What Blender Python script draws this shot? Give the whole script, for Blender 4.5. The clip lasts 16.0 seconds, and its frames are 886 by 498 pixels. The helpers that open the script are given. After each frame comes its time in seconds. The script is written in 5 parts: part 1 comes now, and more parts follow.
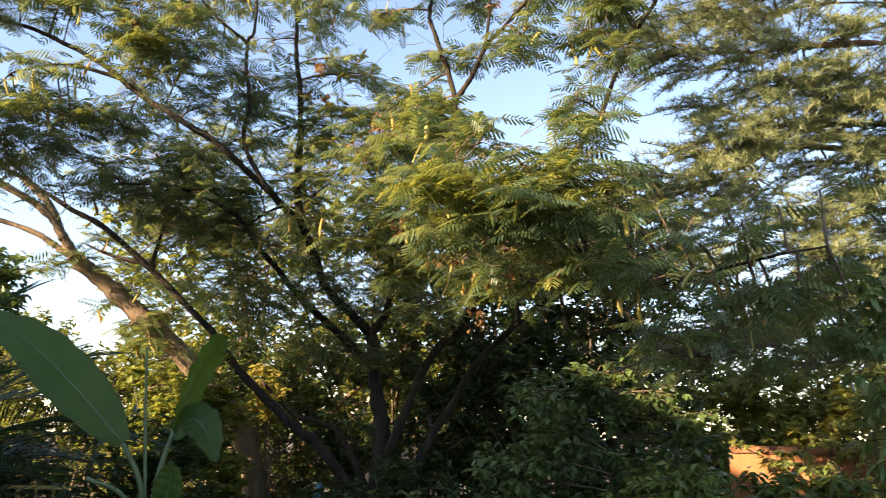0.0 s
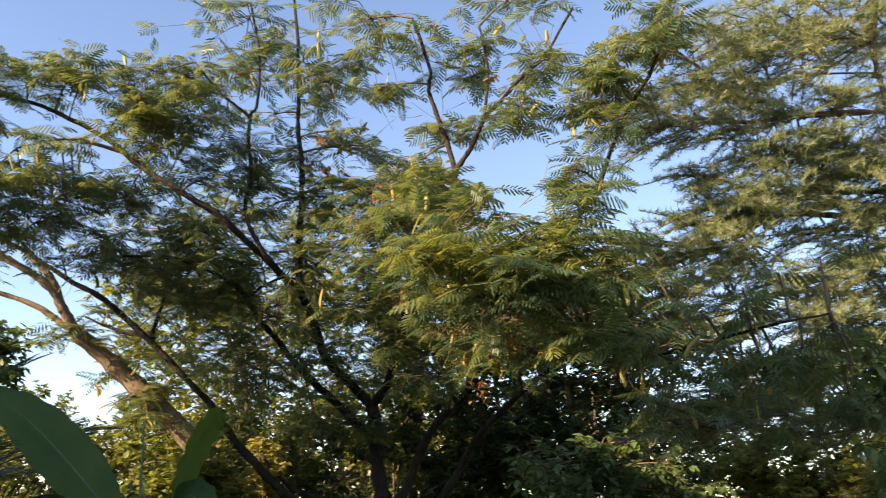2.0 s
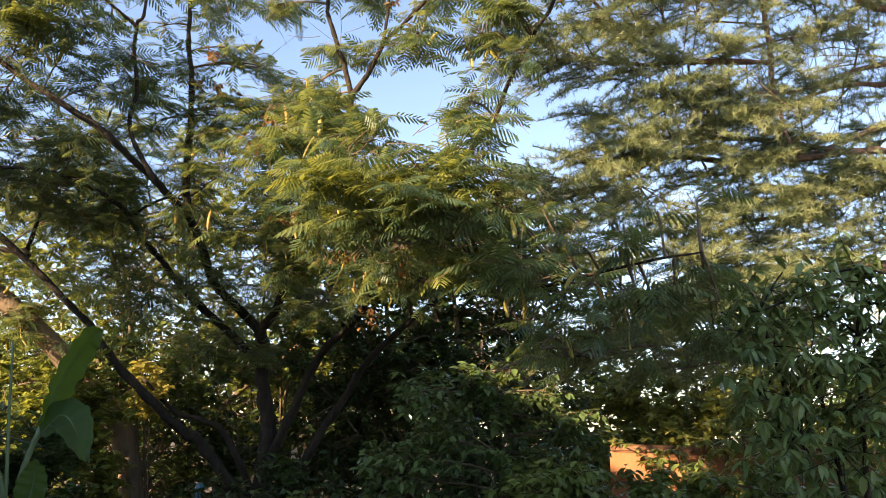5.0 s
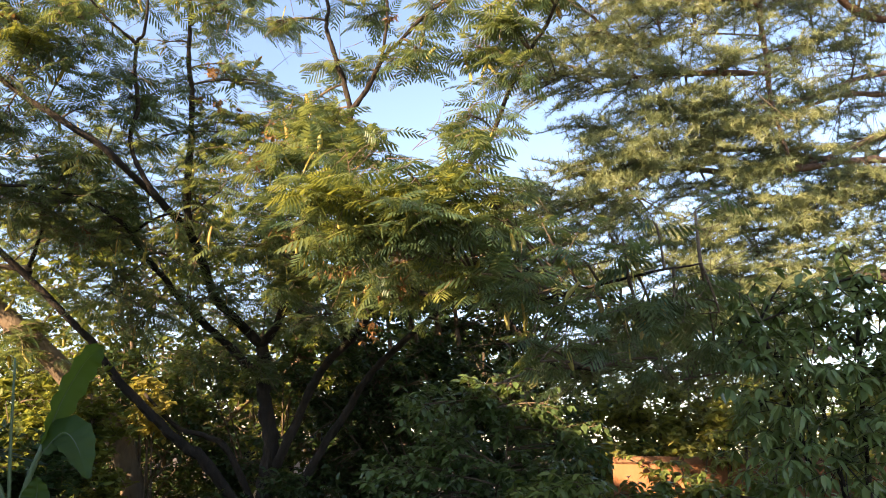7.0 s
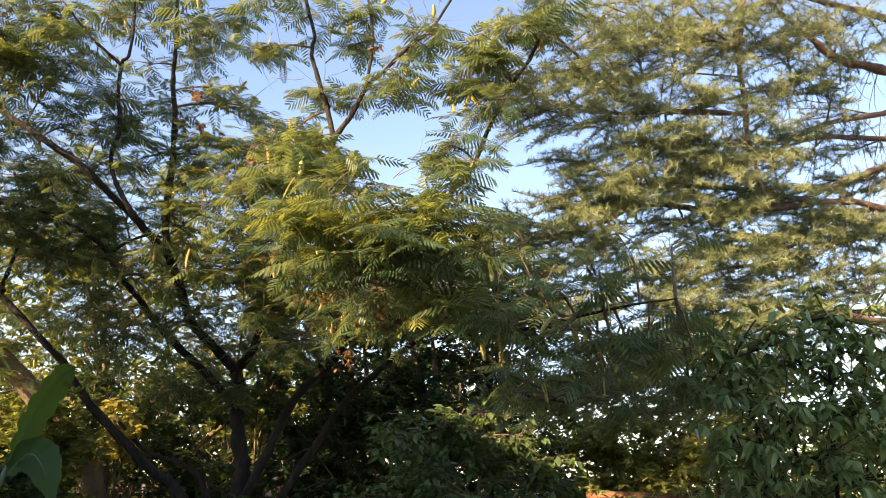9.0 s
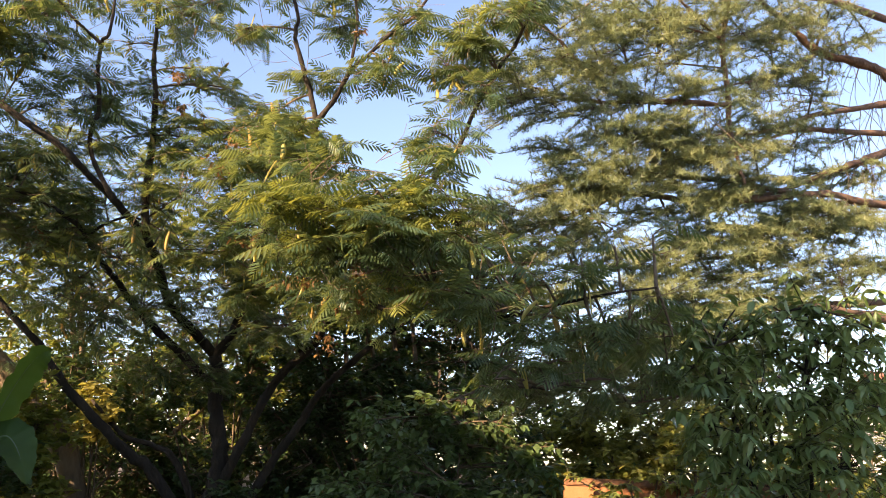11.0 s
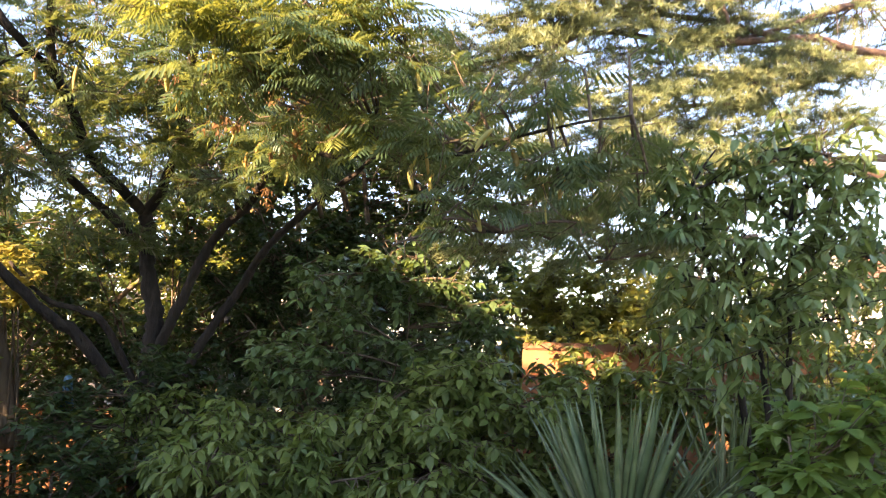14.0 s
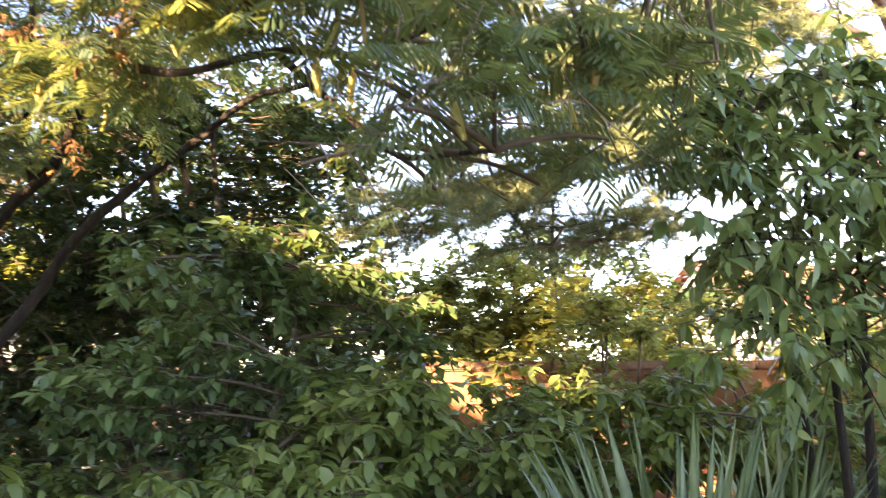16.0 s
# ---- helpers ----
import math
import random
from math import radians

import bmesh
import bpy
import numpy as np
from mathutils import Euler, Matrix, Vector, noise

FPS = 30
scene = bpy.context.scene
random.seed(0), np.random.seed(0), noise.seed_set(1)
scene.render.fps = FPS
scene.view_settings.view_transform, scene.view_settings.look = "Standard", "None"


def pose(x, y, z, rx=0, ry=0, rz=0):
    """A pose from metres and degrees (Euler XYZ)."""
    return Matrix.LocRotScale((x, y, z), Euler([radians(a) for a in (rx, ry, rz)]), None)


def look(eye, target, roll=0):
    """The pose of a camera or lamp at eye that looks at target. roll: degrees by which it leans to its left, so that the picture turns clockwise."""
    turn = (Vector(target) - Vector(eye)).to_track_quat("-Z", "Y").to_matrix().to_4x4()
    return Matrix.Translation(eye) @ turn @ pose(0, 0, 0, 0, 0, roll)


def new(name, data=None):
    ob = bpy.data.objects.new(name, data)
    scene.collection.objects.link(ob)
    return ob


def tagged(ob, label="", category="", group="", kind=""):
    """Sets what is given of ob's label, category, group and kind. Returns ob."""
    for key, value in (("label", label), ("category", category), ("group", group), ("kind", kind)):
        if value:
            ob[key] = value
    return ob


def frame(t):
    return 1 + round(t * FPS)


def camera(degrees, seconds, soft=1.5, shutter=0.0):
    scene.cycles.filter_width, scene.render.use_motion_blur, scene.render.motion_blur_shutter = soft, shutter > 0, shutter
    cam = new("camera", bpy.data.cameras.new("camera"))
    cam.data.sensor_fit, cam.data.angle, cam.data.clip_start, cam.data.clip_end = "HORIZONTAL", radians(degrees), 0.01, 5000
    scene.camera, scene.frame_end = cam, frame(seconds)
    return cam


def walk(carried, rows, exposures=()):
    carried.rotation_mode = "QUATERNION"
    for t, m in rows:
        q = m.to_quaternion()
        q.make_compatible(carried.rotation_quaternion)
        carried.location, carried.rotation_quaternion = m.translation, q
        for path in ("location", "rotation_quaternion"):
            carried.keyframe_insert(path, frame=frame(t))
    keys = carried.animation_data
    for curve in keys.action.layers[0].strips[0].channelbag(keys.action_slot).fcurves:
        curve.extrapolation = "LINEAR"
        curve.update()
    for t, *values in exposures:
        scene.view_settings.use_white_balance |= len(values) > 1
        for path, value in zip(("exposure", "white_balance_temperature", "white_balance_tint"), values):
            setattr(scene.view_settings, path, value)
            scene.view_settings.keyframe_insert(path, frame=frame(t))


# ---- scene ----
cam = camera(56.4, 16.0, soft=1.0, shutter=0.35)
PATH = [
    (0, (0.267, 0.299, 1.652), (0.172, 2.248, 2.092), 0.9),
    (0.5, (0.262, 0.315, 1.65), (0.069, 2.254, 2.1), 1.1),
    (1, (0.254, 0.295, 1.656), (0.033, 2.218, 2.161), 0.9),
    (1.5, (0.25, 0.307, 1.667), (0.038, 2.206, 2.258), 0.7),
    (2, (0.276, 0.305, 1.661), (0.177, 2.21, 2.262), 0.5),
    (2.5, (0.298, 0.303, 1.66), (0.316, 2.22, 2.228), 0.3),
    (3, (0.316, 0.313, 1.645), (0.399, 2.236, 2.188), -0.2),
    (3.5, (0.317, 0.318, 1.649), (0.433, 2.248, 2.164), -0.4),
    (4, (0.331, 0.32, 1.64), (0.476, 2.254, 2.126), 0.3),
    (4.2, (0.332, 0.319, 1.639), (0.489, 2.255, 2.113), 0.4),
    (6.3, (0.321, 0.305, 1.632), (0.441, 2.253, 2.068), 1.8),
    (6.5, (0.328, 0.314, 1.631), (0.456, 2.261, 2.07), 1.5),
    (7, (0.335, 0.293, 1.645), (0.478, 2.231, 2.118), 0.4),
    (7.5, (0.335, 0.294, 1.643), (0.476, 2.217, 2.174), 0.9),
    (8, (0.34, 0.295, 1.636), (0.493, 2.212, 2.184), 1.8),
    (8.5, (0.344, 0.285, 1.634), (0.521, 2.2, 2.183), 1.8),
    (9, (0.348, 0.282, 1.632), (0.535, 2.197, 2.177), 1.6),
    (11.5, (0.342, 0.304, 1.621), (0.582, 2.226, 2.12), 2.2),
    (12, (0.339, 0.308, 1.614), (0.568, 2.236, 2.093), 2.7),
    (12.5, (0.351, 0.308, 1.611), (0.582, 2.237, 2.083), 3.3),
    (13, (0.367, 0.365, 1.583), (0.639, 2.3, 2.009), 3.3),
    (13.5, (0.48, 0.629, 1.523), (0.813, 2.574, 1.849), 2.5),
    (14, (0.551, 0.952, 1.516), (0.885, 2.909, 1.755), 1.6),
    (14.5, (0.501, 1.392, 1.491), (0.866, 3.35, 1.667), 0.1),
    (15, (0.522, 1.792, 1.477), (0.917, 3.744, 1.665), -0.7),
    (15.5, (0.547, 2.269, 1.49), (1.023, 4.194, 1.753), -0.5),
    (15.8, (0.568, 2.649, 1.49), (1.185, 4.527, 1.799), 0.1),
    (16, (0.574, 2.771, 1.441), (1.275, 4.617, 1.762), -0.3),
]

EXPOSURES = [(0, 2.22, 7070, 23), (1.0, 2.15, 6920, 22), (1.5, 1.98, 6770, 21), (2.1, 1.76, 6850, 21), (2.6, 1.82, 6970, 22), (4, 1.95, 7020, 22), (7, 2.22, 7070, 25), (9, 2.1, 7070, 25), (12.8, 2.05, 7120, 26), (13.5, 2.4, 7120, 26), (14.5, 3.72, 7370, 34), (15.1, 4.0, 7520, 34), (15.5, 4.0, 7420, 34), (16, 3.62, 7320, 32)]
walk(cam, [(t, look(eye, target, roll)) for t, eye, target, roll in PATH], EXPOSURES)

# ---- daylight: a low sun from the left, clear sky ----
TO_SUN = Vector((-0.82, -0.56, 0.365)).normalized()
world = bpy.data.worlds.new("sky")
scene.world = world
world.use_nodes = True
wn = world.node_tree.nodes
sky = wn.new("ShaderNodeTexSky")
sky.sky_type = "NISHITA"
sky.sun_disc = False
sky.sun_elevation = math.asin(TO_SUN.z)
sky.sun_rotation = math.atan2(TO_SUN.x, TO_SUN.y)
sky.air_density, sky.dust_density, sky.ozone_density = 1.0, 0.25, 2.0
wn["Background"].inputs["Strength"].default_value = 0.098
world.node_tree.links.new(sky.outputs["Color"], wn["Background"].inputs["Color"])
sun_data = bpy.data.lights.new("sun", "SUN")
sun_data.energy, sun_data.angle, sun_data.color = 4.8, radians(0.6), (1.0, 0.80, 0.52)
new("sun", sun_data).matrix_world = look((0, 0, 30), Vector((0, 0, 30)) - TO_SUN)


# ---- materials ----
def nodes_of(name):
    m = bpy.data.materials.new(name)
    m.use_nodes = True
    nt = m.node_tree
    return m, nt.nodes, nt.links, nt.nodes["Principled BSDF"], nt.nodes["Material Output"]


def ramp(nodes, links, src, stops):
    r = nodes.new("ShaderNodeValToRGB")
    el = r.color_ramp.elements
    while len(el) < len(stops):
        el.new(0.5)
    for e, (p, c) in zip(el, stops):
        e.position, e.color = p, (*c, 1)
    links.new(src, r.inputs["Fac"])
    return r.outputs["Color"]


def noise_tex(nodes, links, scale, detail=4, rough=0.6, stretch=None):
    n = nodes.new("ShaderNodeTexNoise")
    n.inputs["Scale"].default_value, n.inputs["Detail"].default_value, n.inputs["Roughness"].default_value = scale, detail, rough
    tc = nodes.new("ShaderNodeTexCoord")
    src = tc.outputs["Object"]
    if stretch:
        mp = nodes.new("ShaderNodeMapping")
        mp.inputs["Scale"].default_value = stretch
        links.new(src, mp.inputs["Vector"])
        src = mp.outputs["Vector"]
    links.new(src, n.inputs["Vector"])
    return n.outputs["Fac"]


def leaf_material(name, dark, mid, pale, through_light, gloss=0.45, share=0.4, patch=1.6, single=False):
    """Foliage: each leaf its own tone, a slow change from bough to bough, light shining through."""
    m, nodes, links, p, out = nodes_of(name)
    geo = nodes.new("ShaderNodeNewGeometry")
    slow = noise_tex(nodes, links, patch, 3)
    mix = nodes.new("ShaderNodeMath")
    mix.operation = "MULTIPLY_ADD"
    mix.inputs[1].default_value = 0.22
    links.new(geo.outputs["Random Per Island"], mix.inputs[0])
    tone = nodes.new("ShaderNodeObjectInfo" if single else "ShaderNodeAttribute")
    if not single:
        tone.attribute_name = "tone"
    each = nodes.new("ShaderNodeMath")
    each.operation = "MULTIPLY_ADD"
    each.inputs[1].default_value = 0.6
    links.new(tone.outputs["Random" if single else "Fac"], each.inputs[0])
    sub = nodes.new("ShaderNodeMath")
    sub.operation = "MULTIPLY_ADD"
    sub.inputs[1].default_value, sub.inputs[2].default_value = 1.4, -0.62
    links.new(slow, sub.inputs[0])
    links.new(sub.outputs[0], each.inputs[2])
    links.new(each.outputs[0], mix.inputs[2])
    col = ramp(nodes, links, mix.outputs[0], [(0.05, dark), (0.5, mid), (1.0, pale)])
    links.new(col, p.inputs["Base Color"])
    p.inputs["Roughness"].default_value = gloss
    p.inputs["Specular IOR Level"].default_value = 0.4
    tr = nodes.new("ShaderNodeBsdfTranslucent")
    tint = nodes.new("ShaderNodeMix")
    tint.data_type, tint.blend_type = "RGBA", "MIX"
    tint.inputs["Factor"].default_value = 0.65
    links.new(col, tint.inputs["A"])
    tint.inputs["B"].default_value = (*through_light, 1)
    links.new(tint.outputs["Result"], tr.inputs["Color"])
    sh = nodes.new("ShaderNodeMixShader")
    sh.inputs["Fac"].default_value = share
    links.new(p.outputs[0], sh.inputs[1])
    links.new(tr.outputs[0], sh.inputs[2])
    links.new(sh.outputs[0], out.inputs["Surface"])
    return m


def solid_material(name, stops, scale=6.0, rough=0.85, bump=0.3, bump_scale=40.0, stretch=None, metal=0.0, distance=0.02):
    """A worn surface: noise at a coarse and a fine scale in the colour, fine relief."""
    m, nodes, links, p, out = nodes_of(name)
    a = noise_tex(nodes, links, scale, 5, 0.6, stretch)
    b = noise_tex(nodes, links, bump_scale, 4, 0.65, stretch)
    mix = nodes.new("ShaderNodeMix")
    mix.data_type = "FLOAT"
    mix.inputs["Factor"].default_value = 0.35
    links.new(a, mix.inputs["A"])
    links.new(b, mix.inputs["B"])
    links.new(ramp(nodes, links, mix.outputs["Result"], stops), p.inputs["Base Color"])
    p.inputs["Roughness"].default_value, p.inputs["Metallic"].default_value = rough, metal
    bp = nodes.new("ShaderNodeBump")
    bp.inputs["Strength"].default_value, bp.inputs["Distance"].default_value = bump, distance
    links.new(b, bp.inputs["Height"])
    links.new(bp.outputs["Normal"], p.inputs["Normal"])
    return m


M_MIMOSA = leaf_material("mimosa_leaf", (0.030, 0.066, 0.040), (0.068, 0.118, 0.058), (0.17, 0.205, 0.08), (0.35, 0.385, 0.07), 0.34, 0.42)
# lit copy of the mimosa leaf: sunlight put in as yellow
M_SUNFERN = leaf_material("sunlit_mimosa_leaf", (0.09, 0.125, 0.035), (0.17, 0.205, 0.05), (0.29, 0.31, 0.085), (0.46, 0.46, 0.06), 0.4, 0.42)
M_CEDAR = leaf_material("cedar_needle", (0.085, 0.12, 0.058), (0.175, 0.208, 0.09), (0.28, 0.295, 0.13), (0.36, 0.385, 0.11), 0.45, 0.3)
M_BROAD = leaf_material("glossy_leaf", (0.055, 0.10, 0.036), (0.11, 0.175, 0.06), (0.19, 0.25, 0.095), (0.26, 0.34, 0.05), 0.32, 0.3, 3.0)
M_MANGO = leaf_material("mango_leaf", (0.075, 0.125, 0.04), (0.16, 0.225, 0.07), (0.27, 0.32, 0.12), (0.27, 0.34, 0.06), 0.32, 0.3, 3.0)
M_SHRUB = leaf_material("shrub_leaf", (0.075, 0.12, 0.03), (0.16, 0.21, 0.052), (0.27, 0.31, 0.09), (0.30, 0.40, 0.05), 0.4, 0.35, 2.5)
M_LIME = leaf_material("pale_shrub_leaf", (0.06, 0.12, 0.02), (0.12, 0.20, 0.04), (0.22, 0.30, 0.07), (0.34, 0.42, 0.05), 0.45, 0.4, 2.5)
# dark greens for distant trees and, with shade painted in, bushes beneath the mimosa
M_FARSHADE = leaf_material("far_shade_leaf", (0.018, 0.042, 0.015), (0.042, 0.085, 0.026), (0.085, 0.13, 0.042), (0.16, 0.20, 0.03), 0.5, 0.3, 1.0)
M_HEDGE = leaf_material("hedge_leaf", (0.06, 0.10, 0.02), (0.14, 0.19, 0.04), (0.28, 0.29, 0.07), (0.46, 0.45, 0.06), 0.5, 0.42, 1.5)
# sunlight mixed into the leaf colour of shrubs at the wall
M_SUNLEAF = leaf_material("sunlit_leaf", (0.10, 0.13, 0.03), (0.22, 0.25, 0.06), (0.38, 0.36, 0.11), (0.52, 0.48, 0.07), 0.5, 0.45, 1.5)
# rusty leaves, brightened in colour for a patch of sun
M_SUNAMBER = leaf_material("sunlit_amber_leaf", (0.15, 0.14, 0.035), (0.33, 0.29, 0.07), (0.5, 0.44, 0.13), (0.55, 0.5, 0.09), 0.5, 0.45, 2.5)
M_RUST = leaf_material("dry_leaf", (0.09, 0.045, 0.018), (0.19, 0.10, 0.035), (0.32, 0.19, 0.07), (0.34, 0.19, 0.06), 0.6, 0.35, 3.0)
M_BANANA = leaf_material("banana_leaf", (0.028, 0.062, 0.010), (0.042, 0.088, 0.015), (0.075, 0.12, 0.025), (0.20, 0.30, 0.02), 0.6, 0.4, 4.0, single=True)
M_YUCCA = leaf_material("sword_leaf", (0.085, 0.135, 0.05), (0.165, 0.22, 0.085), (0.29, 0.33, 0.155), (0.16, 0.22, 0.06), 0.42, 0.12, 6.0, single=True)
# shade is part of these dark greens; some bushes wear them too
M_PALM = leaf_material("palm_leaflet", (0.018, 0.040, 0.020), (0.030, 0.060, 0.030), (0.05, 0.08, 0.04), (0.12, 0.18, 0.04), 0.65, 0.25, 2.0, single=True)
M_POD = leaf_material("seed_pod", (0.27, 0.235, 0.05), (0.43, 0.375, 0.09), (0.56, 0.51, 0.2), (0.62, 0.52, 0.09), 0.5, 0.4, 5.0, single=True)
M_PODDRY = leaf_material("dry_seed_pod", (0.24, 0.15, 0.04), (0.4, 0.27, 0.07), (0.52, 0.38, 0.13), (0.60, 0.40, 0.08), 0.55, 0.4, 5.0, single=True)
# brown bark taken nearly to black: the shade under the trees is in it
M_SHADEBARK = solid_material("shaded_bark", [(0.25, (0.010, 0.008, 0.005)), (0.5, (0.022, 0.015, 0.008)), (0.8, (0.075, 0.05, 0.028))], 9, 0.92, 1.0, 34, (1, 1, 0.35))
M_CEDARBARK = solid_material("cedar_bark", [(0.25, (0.06, 0.036, 0.024)), (0.5, (0.15, 0.088, 0.055)), (0.8, (0.30, 0.19, 0.12))], 6, 0.9, 0.8, 26)
# the leaning trunk's bark, with its sunlight put in as a paler colour
M_SUNBARK = solid_material("sunlit_bark", [(0.25, (0.07, 0.05, 0.03)), (0.5, (0.17, 0.12, 0.07)), (0.8, (0.30, 0.22, 0.13))], 5, 0.9, 0.6, 30, (1, 1, 0.35))
M_TWIG = solid_material("twig_bark", [(0.3, (0.07, 0.05, 0.03)), (0.7, (0.17, 0.12, 0.07))], 8, 0.9, 0.2, 60)
M_CEDARTWIG = solid_material("cedar_twig", [(0.3, (0.05, 0.035, 0.022)), (0.7, (0.12, 0.08, 0.05))], 8, 0.9, 0.2, 60)
M_DRYTWIG = solid_material("dry_twig", [(0.3, (0.10, 0.065, 0.04)), (0.7, (0.22, 0.15, 0.09))], 8, 0.9, 0.2, 60)
M_STEM = solid_material("green_stem", [(0.3, (0.06, 0.095, 0.03)), (0.7, (0.13, 0.17, 0.06))], 8, 0.5, 0.15, 30, (1, 1, 0.2))
M_PLASTER = solid_material("terracotta_plaster", [(0.2, (0.23, 0.095, 0.04)), (0.5, (0.34, 0.145, 0.06)), (0.85, (0.43, 0.2, 0.09))], 2.2, 0.92, 0.35, 35)
M_COPING = solid_material("weathered_coping", [(0.2, (0.19, 0.085, 0.04)), (0.6, (0.30, 0.145, 0.07)), (0.9, (0.38, 0.23, 0.13))], 5, 0.9, 0.5, 30)
M_TILE = solid_material("clay_roof_tile", [(0.2, (0.16, 0.07, 0.045)), (0.6, (0.30, 0.14, 0.085)), (0.9, (0.38, 0.22, 0.15))], 5, 0.85, 0.4, 30)
M_PALE = solid_material("pale_render", [(0.2, (0.50, 0.48, 0.45)), (0.6, (0.66, 0.64, 0.60)), (0.9, (0.74, 0.72, 0.68))], 1.5, 0.9, 0.25, 40)
M_GROUND = solid_material("garden_soil", [(0.2, (0.045, 0.030, 0.016)), (0.5, (0.10, 0.065, 0.030)), (0.85, (0.16, 0.12, 0.055))], 1.5, 0.95, 0.8, 25)
M_BLUE = solid_material("blue_plastic", [(0.2, (0.02, 0.085, 0.12)), (0.8, (0.035, 0.13, 0.175))], 9, 0.35, 0.05, 50)
# fence metal, yellow from the sun on its rail put into the colour
M_SUNMETAL = solid_material("sunlit_metal", [(0.2, (0.30, 0.24, 0.06)), (0.8, (0.55, 0.47, 0.14))], 9, 0.5, 0.2, 60)
M_GLASS = solid_material("window_glass", [(0.2, (0.02, 0.025, 0.03)), (0.8, (0.03, 0.035, 0.04))], 2, 0.08, 0.0, 10)
M_FRAME = solid_material("window_frame_paint", [(0.2, (0.6, 0.6, 0.58)), (0.8, (0.7, 0.7, 0.68))], 6, 0.5, 0.1, 40)

# ---- mesh building ----
rng = np.random.default_rng(7)


def mesh_from(name, verts, faces, mats, smooth=False):
    """A mesh of plain arrays: verts (n, 3), faces a list of (k, m) index arrays."""
    me = bpy.data.meshes.new(name)
    faces = [np.asarray(f) for f in faces if len(f)]
    me.vertices.add(len(verts))
    me.vertices.foreach_set("co", np.asarray(verts, dtype=np.float32).ravel())
    loops = np.concatenate([f.ravel() for f in faces])
    sizes = np.concatenate([np.full(len(f), f.shape[1]) for f in faces])
    me.loops.add(len(loops))
    me.loops.foreach_set("vertex_index", loops.astype(np.int32))
    me.polygons.add(len(sizes))
    me.polygons.foreach_set("loop_start", np.concatenate([[0], np.cumsum(sizes)[:-1]]).astype(np.int32))
    me.update(calc_edges=True)
    for m in mats if isinstance(mats, (list, tuple)) else [mats]:
        me.materials.append(m)
    if smooth:
        me.polygons.foreach_set("use_smooth", np.ones(len(sizes), dtype=bool))
    return me


def part_mesh(name, me, parent, label=""):
    ob = new(name, me)
    ob.parent = parent
    return tagged(ob, label)


def part(name, bm, material, parent, label="", smooth=False):
    me = bpy.data.meshes.new(name)
    bm.to_mesh(me)
    bm.free()
    me.materials.append(material)
    if smooth:
        me.polygons.foreach_set("use_smooth", np.ones(len(me.polygons), dtype=bool))
    return part_mesh(name, me, parent, label)


def thing(name, place, label, category, group="", kind=""):
    ob = new(name)
    ob.location = place
    ob.empty_display_size = 0.1
    return tagged(ob, label, category, group, kind)


def unit(v):
    return v / np.maximum(np.linalg.norm(v, axis=-1, keepdims=True), 1e-9)


def frames_of(forward, up):
    """Turns whose y lies along forward and whose z leans to up."""
    y = unit(forward)
    x = unit(np.cross(y, up))
    z = np.cross(x, y)
    return np.stack([x, y, z], axis=-1)


def scatter(template, places, turns, sizes):
    """Copies of a template (verts, faces) as one set of arrays."""
    tv, tf = template
    v = np.einsum("nij,kj->nki", turns, tv) * np.asarray(sizes)[:, None, None] + places[:, None, :]
    off = (np.arange(len(places)) * len(tv))[:, None, None]
    return v.reshape(-1, 3), [(np.asarray(f)[None] + off).reshape(-1, np.asarray(f).shape[1]) for f in tf if len(f)]


def joined(pieces):
    vs, quads, tris, base = [], [], [], 0
    for v, fs in pieces:
        vs.append(v)
        for f in fs:
            (quads if f.shape[1] == 4 else tris).append(f + base)
        base += len(v)
    out = []
    if quads:
        out.append(np.concatenate(quads))
    if tris:
        out.append(np.concatenate(tris))
    return np.concatenate(vs), out


def smooth_line(points, steps=5):
    """A Catmull-Rom line through the points."""
    p = np.asarray(points, dtype=float)
    q = np.vstack([2 * p[0] - p[1], p, 2 * p[-1] - p[-2]])
    out = []
    for i in range(1, len(q) - 2):
        for s in np.arange(steps) / steps:
            a, b, c, d = q[i - 1], q[i], q[i + 1], q[i + 2]
            out.append(0.5 * (2 * b + (c - a) * s + (2 * a - 5 * b + 4 * c - d) * s * s + (3 * b - a - 3 * c + d) * s ** 3))
    out.append(p[-1])
    return np.array(out)


